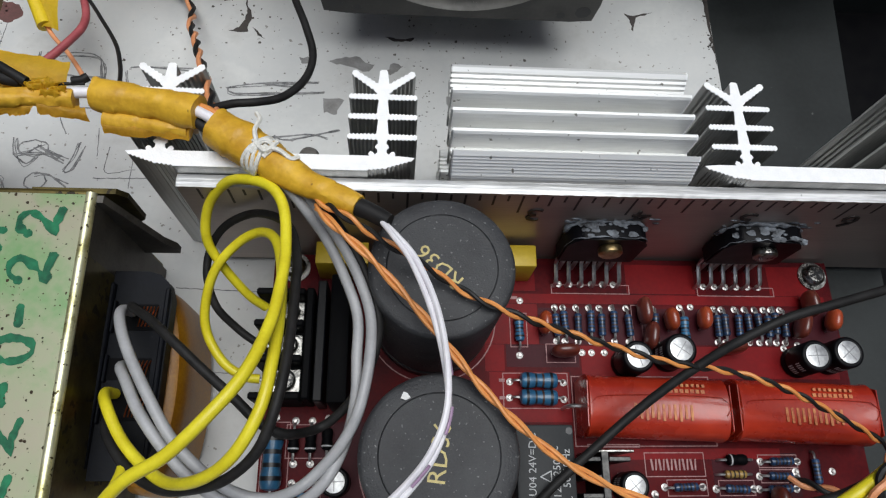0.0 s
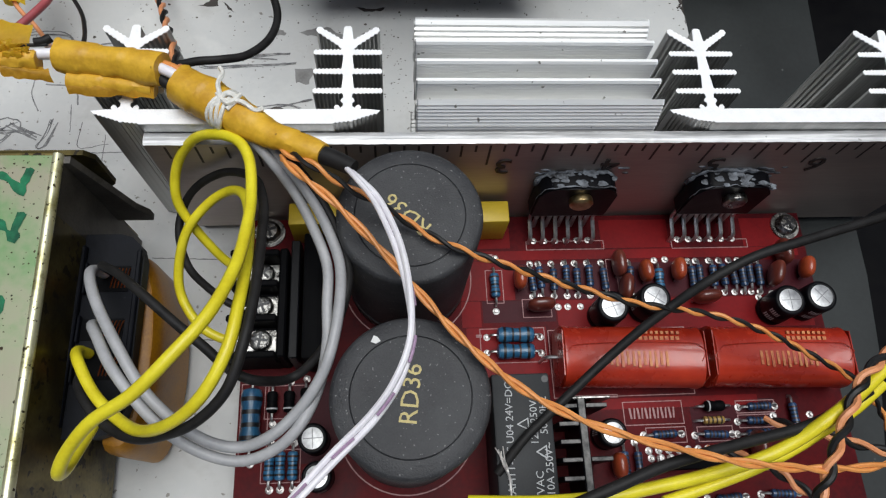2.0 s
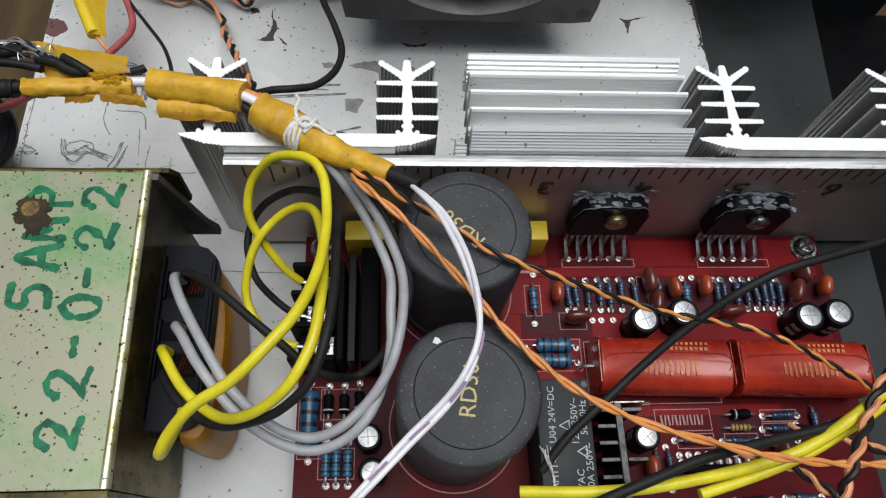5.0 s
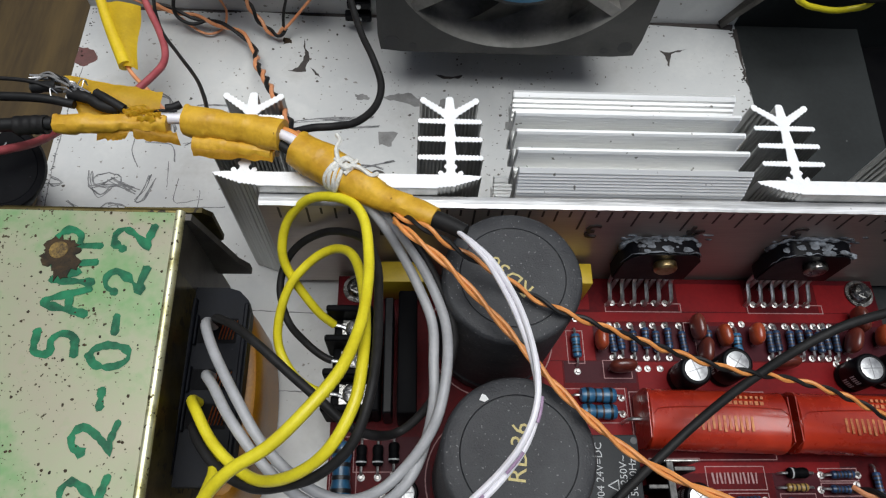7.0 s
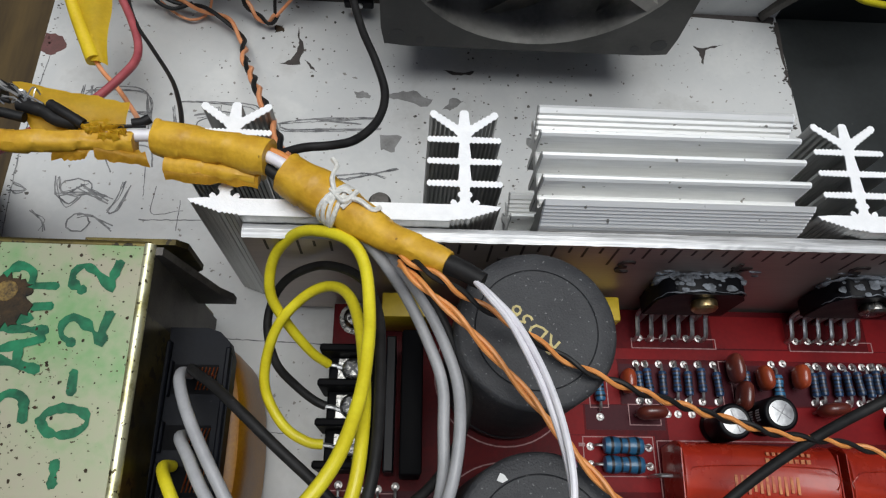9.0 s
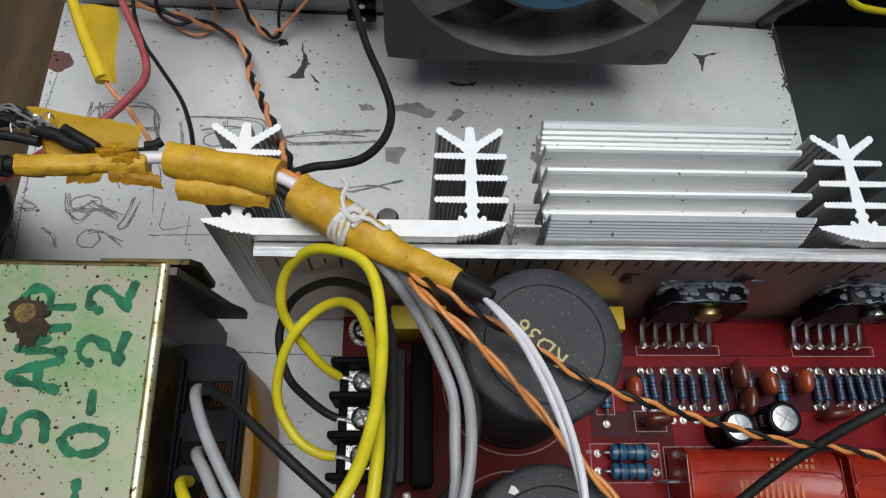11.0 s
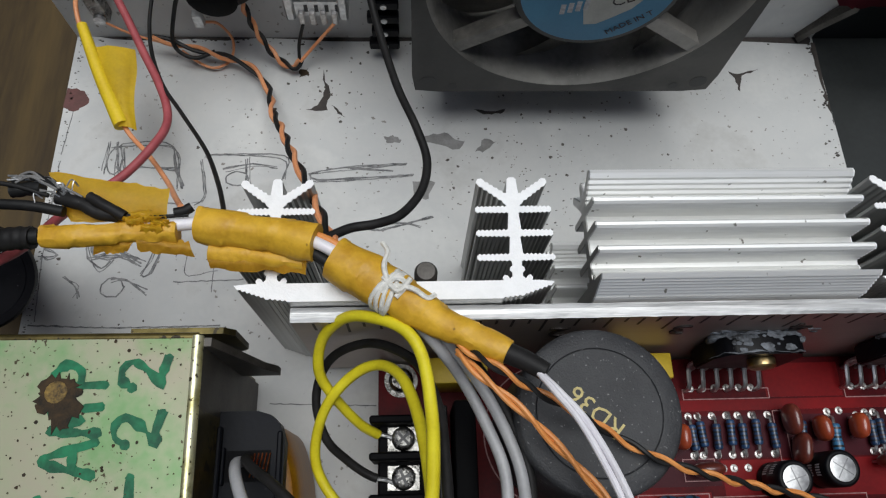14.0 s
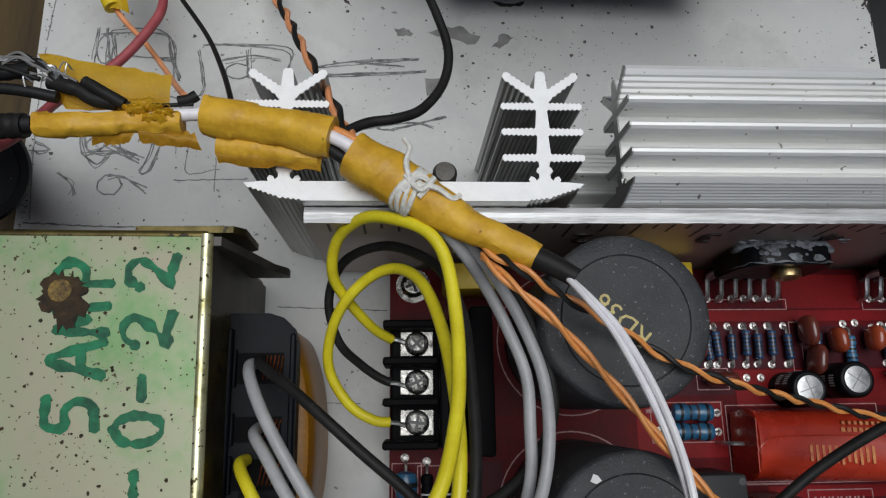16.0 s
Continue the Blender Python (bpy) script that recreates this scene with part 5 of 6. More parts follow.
lettering("print", "MADE IN T", 2.4, TICK, lab, at(FX + 10.2, FY - 0.03, FZ - 12.4, 90, -38, 0), "dark printed words")
lettering("print", "CE", 4.2, TICK, lab, at(FX + 6.8, FY - 0.05, FZ - 5.0, 90, -25, 0), "dark printed mark")
bm = bmesh.new()
for k in range(4):
    box(bm, FX - 6.6 + k * 1.7, FX - 5.5 + k * 1.7, FY - 0.03, FY + 0.1, FZ - 9.6 + k * 0.5, FZ - 6.6 + k * 0.5)
for k in range(2):
    box(bm, FX - 10.4 + k * 2.6, FX - 8.2 + k * 2.6, FY - 0.03, FY + 0.1, FZ - 4.6, FZ - 1.0)
part("print", bm, WHITEINK, lab, "pale blocks of print", shade=False)
for a in (218, 322, 38, 142):
    c, s = math.cos(radians(a)), math.sin(radians(a))
    bm = bmesh.new()
    p, q = Vector((FX + 1 + 17 * c, FY + 2.2, FZ - 1.5 + 17 * s)), Vector((FX + 40 * c, FY + 2.2, FZ + 38.4 * s))
    w = Vector((-s, 0, c)) * 1.7
    prism(bm, [((p + w).x, (p + w).z), ((q + w).x, (q + w).z), ((q - w).x, (q - w).z), ((p - w).x, (p - w).z)], FY + 0.5, FY + 4.4, "xz")
    part("strut", bm, FANBLADE, fan)
for k in range(7):
    bm = bmesh.new()
    grid = []
    for i in range(7):
        r = 17 + 18.8 * i / 6
        line = []
        for j in range(6):
            t = j / 5
            a = radians(k * 51.43 + 10 + 44 * t - i * 3.2)
            line.append(bm.verts.new((FX + 1 * (1 - i / 6) + r * math.cos(a), FY + 6.5 + 13 * t - 1.5 * math.sin(t * 3.14), FZ - 1.5 * (1 - i / 6) + r * math.sin(a))))
        grid.append(line)
    for a, b in zip(grid, grid[1:]):
        for j in range(5):
            bm.faces.new((a[j], a[j + 1], b[j + 1], b[j]))
    bmesh.ops.solidify(bm, geom=bm.faces[:], thickness=0.9)
    part("blade", bm, FANBLADE, fan)
bm = bmesh.new()
lathe(bm, [(17.6, FY + 6), (17.6, FY + 23), (16, FY + 24)], (FX, 0, FZ), "y", 40)
part("rotor_hub", bm, FANBLACK, fan)
for sx in (-1, 1):
    bm = bmesh.new()
    lathe(bm, [(1.5, FY + 24), (1.5, 103)], (FX + sx * 35.7, 0, FZ - 35.7), "y", 10)
    part("fixing_screw", bm, STEEL, fan)

# ---- fittings on the rear panel ----
strip = thing("tag_strip", (-60, 98, 3), "black toothed connector strip on the rear panel", "connector")
bm = bmesh.new()
box(bm, -63.5, -58, 96, 102, 4, 44, 0.4)
part("base", bm, BLACK, strip)
for k in range(7):
    bm = bmesh.new()
    box(bm, -66.2 + (k % 2), -57.4, 93.4, 96.2, 5 + k * 5.6, 8.2 + k * 5.6, 0.4)
    tooth = part("tooth", bm, BLACKSHINE, strip)
    bm = bmesh.new()
    lathe(bm, [(0.9, 93.0), (0.9, 93.5)], (-61.5, 0, 6.6 + k * 5.6), "y", 10)
    part("contact", bm, LEAD, tooth)
jack = thing("phono_jack", (-104.6, 98, 26), "round black jack on the rear panel", "jack")
bm = bmesh.new()
lathe(bm, [(9.5, 95), (10.5, 95.6), (10.5, 101.9)], (-104.6, 0, 31), "y", 32)
part("collar", bm, BLACKSHINE, jack)
bm = bmesh.new()
lathe(bm, [(5, 88), (6.5, 89), (6.5, 95.2)], (-104.6, 0, 31), "y", 24)
part("barrel", bm, BLACK, jack)
bm = bmesh.new()
box(bm, -113.4, -110.8, 92.5, 94.8, 15.8, 20.5, 0.2)
part("lug", bm, LEAD, jack)
sw = thing("slide_switch", (-80, 97, 16), "slide switch in a tinned metal frame on the rear panel", "switch")
bm = bmesh.new()
box(bm, -84.6, -74.6, 95.6, 101.8, 20.5, 33, 0.4)
part("body", bm, LABELWORN, sw, "pale plastic body")
bm = bmesh.new()
prism(bm, [(-85.6, 18.8), (-73.6, 18.8), (-73.6, 24.0), (-85.6, 24.0)], 94.4, 95.4, "xz")
prism(bm, [(-85.6, 28.4), (-73.6, 28.4), (-73.6, 34.0), (-85.6, 34.0)], 94.4, 95.4, "xz")
part("frame_plate", bm, LEAD, sw, "scratched tinned frame")
for x in (-87.0, -72.6):
    bm = bmesh.new()
    box(bm, x - 1.3, x + 1.3, 93.6, 101.9, 17.4, 34, 0.5)
    part("side_clip", bm, LEAD, sw)
for k in range(4):
    bm = bmesh.new()
    box(bm, -84.8 + k * 3.0, -83.2 + k * 3.0, 93.2, 94.6, 16.2, 20.6, 0.25)
    part("solder_tag", bm, PAD, sw)
    bm = bmesh.new()
    box(bm, -83.0 + k * 2.8, -82.0 + k * 2.8, 94.2, 94.5, 20.4, 22.8)
    part("slot", bm, BAND, sw, shade=False)
lug = thing("solder_lug", (-141, 99, 11), "small metal solder lug on the rear panel", "lug")
bm = bmesh.new()
box(bm, -143.0, -138.8, 97.5, 101.9, 11.5, 26, 0.5)
part("tongue", bm, STEEL, lug)
bm = bmesh.new()
lathe(bm, [(1.6, 96.4), (1.6, 97.6)], (-141, 0, 13.6), "y", 12)
part("solder_blob", bm, LEAD, lug)
rb = thing("small_red_board", (84, 92, 20), "small dark red board fixed to the rear panel", "circuit board")
bm = bmesh.new()
rnd = random.Random(2)
prism(bm, [(66, 22)] + [(68 + i * 2.4, 19 + rnd.uniform(-0.8, 0.8)) for i in range(16)] + [(106, 22), (106, 48), (66, 48)], 97.4, 99.0, "xz")
part("laminate", bm, MASKDARK, rb, shade=False)
bm = bmesh.new()
sweep(bm, [Vector((74, 98.6, 19)), Vector((70, 101.2, 8)), Vector((66.5, 101.8, 1.0))], 1.2, 6, 2.0)
part("support", bm, DARKSTEEL, rb)

# the can leaning over the chassis edge
ucan = thing("electrolytic_can", (-164, 27, 0), "black electrolytic can with pale printing leaning at the chassis edge", "capacitor")
lean = Matrix.Translation((-139.2, 10.8, 44.0)) @ Vector((0.51, -0.34, 0.79)).to_track_quat("Z", "Y").to_matrix().to_4x4()
bm = bmesh.new()
lathe(bm, [(10.4, -50), (11.0, -49), (11.0, -0.8), (10.4, 0), (9.0, 0.05), (8.8, -0.2), (0.2, -0.2)], (0, 0, 0), "z", 48)
bm.transform(lean)
part("sleeve", bm, BLACKSHINE, ucan)
turn = Matrix.LocRotScale(Vector(lean.translation) * 0.001, lean.to_quaternion(), None)
lettering("print", "uF", 3.0, WHITEINK, ucan, turn @ at(5.6, 0.4, 0.1, 0, 0, -80), "pale printed letters")
bm = bmesh.new()
for k in range(3):
    ribbon(bm, [(4.8, 3.8 + k * 1.4), (7.2, 4.2 + k * 1.2)], 0.6, 0.05, 0.1)
bm.transform(lean)
part("print", bm, WHITEINK, ucan, "pale unreadable figures", shade=False)

# ---- wiring ----


def cable(name, points, r, mat, label, group="", seg=10, step=1.0):
    line = smooth_line(points, step)
    bm = bmesh.new()
    sweep(bm, line, r, seg)
    o = points[0]
    return single(name, bm, mat, label, "wire", group, base=o)


def pair(name, points, r, mats, label, turn=9.0, names=("strand", "strand"), drift=0.4):
    """Two insulated wires twisted round each other."""
    line = smooth_line(points, 0.8)
    root = thing(name, points[0], label, "wire", "twisted signal wires")
    for k in (0, 1):
        bm = bmesh.new()
        sweep(bm, strand(line, r * 1.02, turn, k * math.pi, drift), r, 7)
        part("strand", bm, mats[k], root, ("orange strand" if mats[k] in (ORANGE, PEACH) else "black strand"))
    return root


cable("yellow_wire", [(-62.6, -17.6, 16.4), (-66.4, -15.6, 21), (-71.5, -10.5, 29), (-73.5, -6.5, 35), (-72, -1.5, 41), (-67, 0.5, 48), (-61.5, -1, 53), (-56, -4, 56), (-53, -9, 57), (-51.7, -18, 59), (-51.6, -26, 62), (-52.4, -34, 65), (-55, -43, 69), (-60, -50, 70), (-66, -55.5, 68), (-72.4, -59, 65.6), (-77, -63, 62), (-79.4, -65.9, 58.5), (-80.2, -65.2, 54.5), (-79.9, -61, 50.5), (-80.2, -56.4, 45.5), (-83, -52.5, 39), (-86.5, -50, 34)], 1.1, YWIRE, "thick yellow wire looping over the board", "transformer leads")
cable("yellow_wire", [(-62.8, -35.0, 16.2), (-66, -34.6, 17), (-71, -31.5, 18), (-75, -25, 20), (-75, -19, 24), (-72, -12.5, 30), (-66.5, -7.5, 34), (-61, -6.5, 38), (-56.5, -10.5, 44), (-53.6, -19, 51), (-52, -30, 58), (-51.8, -40, 63), (-53, -48, 64), (-57, -55, 62), (-63, -58.5, 57), (-70, -59, 51), (-76, -56, 47), (-81.5, -51, 45), (-86, -44.5, 43), (-88.5, -41.5, 38), (-88.5, -41, 33)], 1.1, YWIRE, "thick yellow wire looping over the board", "transformer leads")
cable("charcoal_wire", [(-62.6, -26.8, 16), (-65, -25.8, 16.4), (-69, -23, 18.5), (-73, -19, 23), (-75, -12, 26), (-73.6, -6, 29), (-69.5, -2.6, 33), (-62, -2.4, 39), (-54, -8, 47), (-50.4, -17, 54), (-49.6, -26, 58), (-49.4, -37, 62), (-50.2, -46, 64), (-53, -54, 62), (-58.5, -58.5, 58), (-65, -60, 53), (-72, -60, 49), (-79, -56.5, 46), (-84.5, -51, 43), (-87.5, -47, 38), (-88, -46.5, 33)], 0.95, DARKWIRE, "charcoal insulated wire looping beside the yellow ones", "transformer leads")
cable("grey_wire", [(-87.5, -23.6, 33.0), (-87.6, -24.6, 38.5), (-86.0, -28.0, 43.0), (-82.5, -34.5, 46.0), (-77.0, -43.5, 47.0), (-72.0, -51.0, 46.5), (-66.5, -56.5, 45.0), (-60.5, -60.4, 43.0), (-54.5, -61.6, 42.0), (-48.8, -60.0, 44.0), (-44.2, -56.2, 44.8), (-40.2, -51.4, 47.1), (-37.5, -45.8, 49.5), (-35.9, -36.8, 49.5), (-36.1, -27.3, 47.5), (-39.3, -18.3, 47.5), (-43.6, -10.9, 48.8), (-48.1, -5.6, 52.2), (-52.0, -1.5, 55.0)], 1.1, GREYWIRE, "light grey insulated wire in a wide loop", "transformer leads")
cable("grey_wire", [(-86.5, -35.4, 33.0), (-86.0, -36.5, 39.0), (-83.0, -40.0, 43.0), (-78.6, -46.5, 45.5), (-73.0, -53.5, 45.0), (-67.5, -58.8, 43.5), (-61.0, -62.6, 41.5), (-54.5, -64.0, 40.5), (-48.0, -62.2, 42.5), (-43.1, -58.0, 44.8), (-40.0, -50.7, 43.5), (-38.5, -43.2, 45.5), (-38.5, -35.8, 46.5), (-38.7, -27.3, 46.0), (-41.7, -18.9, 46.0), (-45.7, -11.2, 47.1), (-50.0, -6.5, 52.5), (-54.0, -2.0, 54.0)], 1.1, GREYWIRE, "light grey insulated wire in a wide loop", "transformer leads")
cable("charcoal_wire", [(-86.5, -23.0, 33.0), (-86.0, -23.6, 38.0), (-83.5, -25.5, 43.0), (-79.0, -28.5, 47.0), (-73.0, -33.5, 49.5), (-66.5, -39.2, 50.0), (-60.5, -44.2, 50.0), (-55.5, -48.6, 50.5), (-51.0, -50.6, 50.0), (-46.5, -49.0, 41.0), (-42.3, -46.4, 41.5), (-38.1, -41.8, 44.5), (-34.9, -34.7, 47.5), (-34.5, -27.3, 46.5), (-37.4, -18.4, 46.5), (-41.8, -10.9, 48.8), (-46.5, -5.6, 52.2), (-50.0, -2.0, 55.0)], 0.95, DARKWIRE, "charcoal insulated wire joining the bundle", "transformer leads")
for k, (sy, ex) in enumerate(((-17.5, -57.5), (-26.8, -57.2), (-35.0, -57.5))):
    bm = bmesh.new()
    sweep(bm, smooth_line([(-63.2, sy, 16.2), (-61, sy - 0.3, 15.8), (-58.4, sy - 1.2, 15.5)], 0.5), 0.5, 6)
    single("bare_wire_end", bm, LEAD, "bare tinned wire end under the terminal screw", "wire", "terminal wire ends", base=(-63.2, sy, 16))

wl = smooth_line([(-33.5, -13.0, 60), (-31.4, -16.4, 62.5), (-28, -22, 65), (-24.6, -32, 69), (-23.0, -42, 73), (-23, -49.5, 74), (-25.2, -55.6, 73.5), (-29, -60.5, 71), (-35, -66, 69), (-41.5, -72.5, 68), (-46, -77, 66), (-52, -84, 60)], 0.8)
ww = thing("white_twin_wire", (-33.5, -13, 60), "white twin flex with violet dashes leaving the taped bundle", "wire")
for k in (0, 1):
    bm = bmesh.new()
    sweep(bm, strand(wl, 0.56, 95, k * math.pi + 0.9), 0.55, 9)
    part("core_wire", bm, WHITEWIRE, ww)
line = strand(wl, 0.68, 95, math.pi / 2 + 0.9)
for k, (a, b) in enumerate([(i, i + 6) for i in range(4, len(line) - 8, 11)]):
    bm = bmesh.new()
    sweep(bm, line[a:b], 0.26, 6)
    part("dash", bm, PURPLE, ww, "violet dash")

pair("twisted_pair", [(-47, -7, 57), (-41, -11.5, 60), (-34.5, -15, 57.5), (-27, -19, 56), (-20.5, -22.4, 53.2), (-14.5, -25.8, 52.8), (-7, -28.4, 51.5), (1, -30.2, 48.5), (10, -31.8, 44.5), (18, -33.2, 41.5), (25, -34.6, 39.5), (32, -35.2, 37.5), (41, -36, 35.5), (50, -38, 34.5), (59.5, -41, 32), (69, -45, 29), (77, -48.4, 26.5), (84, -52, 23), (92, -58, 16), (97, -64, 10)], 0.46, (ORANGE, BLACKWIRE), "orange and black twisted signal wires across the board", 10.5)
pair("twisted_pair", [(-47, -8, 56), (-43, -13, 58.5), (-37, -18.4, 58.5), (-31, -24.2, 56.5), (-25.5, -30, 55), (-20.6, -36, 54.5), (-15.6, -42, 54), (-10, -47.8, 53.5), (-3, -53.8, 53), (3.4, -57.8, 53), (10, -61, 53), (18, -63.8, 53), (26, -66, 53), (34, -68, 52.5), (43, -69.4, 52), (53, -70.2, 51), (64, -70, 49), (78, -68, 45)], 0.46, (ORANGE, ORANGE), "orange twisted pair across the board", 17.0)
pair("twisted_pair", [(80, -44, 50), (69.3, -50, 52), (64.6, -53.3, 52), (60.9, -57.3, 52.4), (57.8, -61.9, 52.4), (54.5, -67.3, 52), (52.5, -71.6, 51), (51.4, -75.1, 49), (51, -83, 44)], 0.7, (PEACH, BLACKWIRE), "orange and black twisted wires beside the yellow lead", 9)
pair("twisted_pair", [(44, -64, 22), (50, -66, 25), (56.6, -69.3, 26), (60.2, -72.2, 26), (64.4, -76, 26), (68, -84, 22)], 0.65, (PEACH, BLACKWIRE), "thin orange and black wires low over the board", 9)
cable("black_cable", [(90.7, -15.1, 42), (77.7, -19.1, 44), (63.7, -23.1, 45), (51.7, -26.5, 44.5), (42.7, -30.5, 42), (35.7, -34.5, 37.5), (28.2, -39.5, 33), (20.7, -45.3, 29), (13.2, -51.5, 27), (6.9, -56.7, 26), (1.7, -61.3, 25.2), (-3.7, -67.6, 23)], 1.05, DARKWIRE, "black cable lying across the red capacitors and relay", "")
cable("yellow_wire", [(70, -52, 50), (63, -57, 50), (56, -61.2, 50), (50.5, -64.8, 47), (44, -67.6, 45), (35, -69.8, 44), (25, -71.6, 44), (13, -73.2, 44), (1, -73.6, 43), (-12, -73, 40)], 1.25, YWIRE, "thick yellow wire along the front of the board", "front leads")
cable("yellow_wire", [(70, -54.8, 48), (63, -59.4, 48), (56, -63.2, 47), (50, -66.4, 45.4), (43, -69.4, 43.5), (34, -72.2, 42.5), (25, -74.6, 42)], 1.15, YWIRE, "thick yellow wire along the front of the board", "front leads")
cable("black_cable", [(66, -56, 49.5), (60, -59.4, 48.5), (53, -62.2, 47.5), (42, -64.4, 47.5), (31, -66.6, 48.5), (22, -68.8, 49), (14, -71.6, 49), (7, -74, 48.5), (0, -76.6, 47)], 1.1, DARKWIRE, "black cable beside the yellow front leads", "front leads")

pair("twisted_pair", [(60, -58, 20), (68.7, -61.8, 26), (76, -64.4, 26), (83, -66.5, 26), (92, -69, 22)], 0.65, (PEACH, BLACKWIRE), "thin orange and black wires at the board's end", 11)
cable("yellow_wire", [(76, 101, 34), (77.8, 90, 26.9), (82, 89, 23.6), (86.8, 89, 22.1), (93, 89, 21.2), (98.5, 90, 20.9), (104.2, 90, 23.8), (108, 95, 30), (109, 101, 36)], 1.0, YWIRE, "yellow wire looping before the small red board")

# taped bundle over the heat sinks
bundle = thing("taped_wire_bundle", (-62, 6, 51), "wire bundle wrapped in dirty yellow tape, tied with string", "wire bundle")


def wrap_sleeve(points, radius, mat, name, label, seed, flat=1.0):
    """A taped length with overlapping turns and creases."""
    rnd = random.Random(seed)
    line = smooth_line(points, 0.5)
    n = len(line) - 1
    bm = bmesh.new()
    rings = []
    for i, (q, s, u) in enumerate(frames_along(line)):
        t = i / n
        r = radius(t)
        ring = []
        for k in range(24):
            a = 2 * math.pi * k / 24
            lap = 0.38 * (((i * 0.5 / 7.5) + k / 24) % 1.0)
            crease = 0.34 * noise.noise(Vector((math.cos(a) * 1.3 + seed, math.sin(a) * 1.3, i * 0.055))) + 0.2 * noise.noise(Vector((math.cos(a) * 3.2, math.sin(a) * 3.2 + seed, i * 0.17)))
            ring.append(bm.verts.new(q + (s * (math.cos(a) * flat) + u * math.sin(a)) * (r + lap + crease)))
        rings.append(ring)
    for a, b in zip(rings, rings[1:]):
        for k in range(24):
            bm.faces.new((a[k], a[(k + 1) % 24], b[(k + 1) % 24], b[k]))
    bm.faces.new(rings[0][::-1])
    bm.faces.new(rings[-1])
    return part(name, bm, mat, bundle, label)


wrap_sleeve([(-68.6, 9.8, 55.0), (-63, 6.4, 55.0), (-57, 2.6, 55.2)], lambda t: 3.7 + 0.4 * math.sin(t * 3), YTAPE, "tape_wrap", "dirty yellow tape wrapping", 3)
wrap_sleeve([(-57.6, 2.8, 55.4), (-52, -1.4, 56.2), (-46.6, -4.8, 57.4), (-42, -7.2, 58.2), (-38.6, -9.2, 58.8)], lambda t: 3.6 - 1.7 * t + 0.25 * math.sin(t * 9), YTAPE, "tape_wrap", "dirty yellow tape tapering to its end", 11)
wrap_sleeve([(-93.6, 17.0, 54.3), (-88, 16.0, 54.6), (-79, 14.2, 55.2), (-71.8, 12.4, 55.8)], lambda t: 3.15 + 0.2 * math.sin(t * 9), YTAPE, "tape_sleeve", "dirty yellow tape sleeve", 21)
wrap_sleeve([(-120.6, 14.3, 55.8), (-114, 14.2, 56), (-106, 15.0, 55.5), (-97.0, 15.0, 55.2)], lambda t: 1.75 + 0.2 * math.sin(t * 7), YTAPE, "tape_sleeve", "thin torn yellow tape sleeve", 31)


def tape_flap(points, name, label, seed, mat=YTAPE):
    """A loose length of tape: a curled sheet with torn rims."""
    rnd = random.Random(seed)
    a, b, c, d = (Vector(p) for p in points)
    bm = bmesh.new()
    grid = []
    for i in range(15):
        t = i / 14
        row = []
        for j in range(6):
            v = j / 5
            p = (a * (1 - t) + b * t) * (1 - v) + (d * (1 - t) + c * t) * v
            p = p + Vector((0, 0, 1.1 * math.sin(v * 2.6) + 0.35 * noise.noise(Vector((t * 5 + seed, v * 2, 0)))))
            if j in (0, 5):
                p += Vector((rnd.uniform(-0.2, 0.2), rnd.uniform(-0.35, 0.35), 0))
            row.append(bm.verts.new(p))
        grid.append(row)
    for p, q in zip(grid, grid[1:]):
        for j in range(5):
            bm.faces.new((p[j], p[j + 1], q[j + 1], q[j]))
    bmesh.ops.solidify(bm, geom=bm.faces[:], thickness=0.2)
    return part(name, bm, mat, bundle, label)


wrap_sleeve([(-91.6, 12.6, 52.2), (-85, 11.6, 52.4), (-74.2, 9.9, 53.0)], lambda t: 2.2 - 0.5 * t, YTAPE, "tape_sleeve", "lower fold of the yellow tape", 41)
tape_flap([(-91.6, 9.0, 52.0), (-74.0, 7.6, 53.0), (-73.6, 10.0, 53.4), (-91.8, 12.0, 52.4)], "tape_flap", "folded edge of the yellow tape", 5)
tape_flap([(-117, 17.6, 54.4), (-99.6, 17.6, 54.0), (-99.4, 23.8, 54.6), (-121.6, 27.2, 55.6)], "tape_flap", "torn open yellow tape flap", 6, YTAPEINNER)
tape_flap([(-112, 11.6, 54), (-106, 11.8, 54), (-104, 14, 54.4), (-111, 14, 54.6)], "tape_flap", "small torn tip of tape", 7)
tape_flap([(-104, 11.8, 54.6), (-94, 10.8, 53.6), (-95, 13.4, 54), (-104, 14.4, 55)], "tape_flap", "torn tail of tape", 8)
for k in range(7):
    x, y = rnd.uniform(-110, -100), 14.6 + rnd.uniform(-0.6, 2.2)
    tape_flap([(x, y, 57.0), (x + rnd.uniform(1.5, 4.5), y + rnd.uniform(-0.6, 0.6), 57.2), (x + rnd.uniform(1.5, 4), y + rnd.uniform(0.8, 1.9), 57.0), (x + rnd.uniform(-0.5, 0.5), y + rnd.uniform(0.7, 1.6), 56.8)], "tape_shred", "crumpled shred of yellow tape", 60 + k, YTAPEINNER)
bm = bmesh.new()
sweep(bm, smooth_line([(-39.6, -8.6, 58.6), (-36, -10.4, 59.2), (-32.6, -12.6, 59.8)], 0.5), lambda t: 1.9 - 0.3 * t, 14)
part("black_sleeve", bm, DARKWIRE, bundle, "black heat-shrink end")
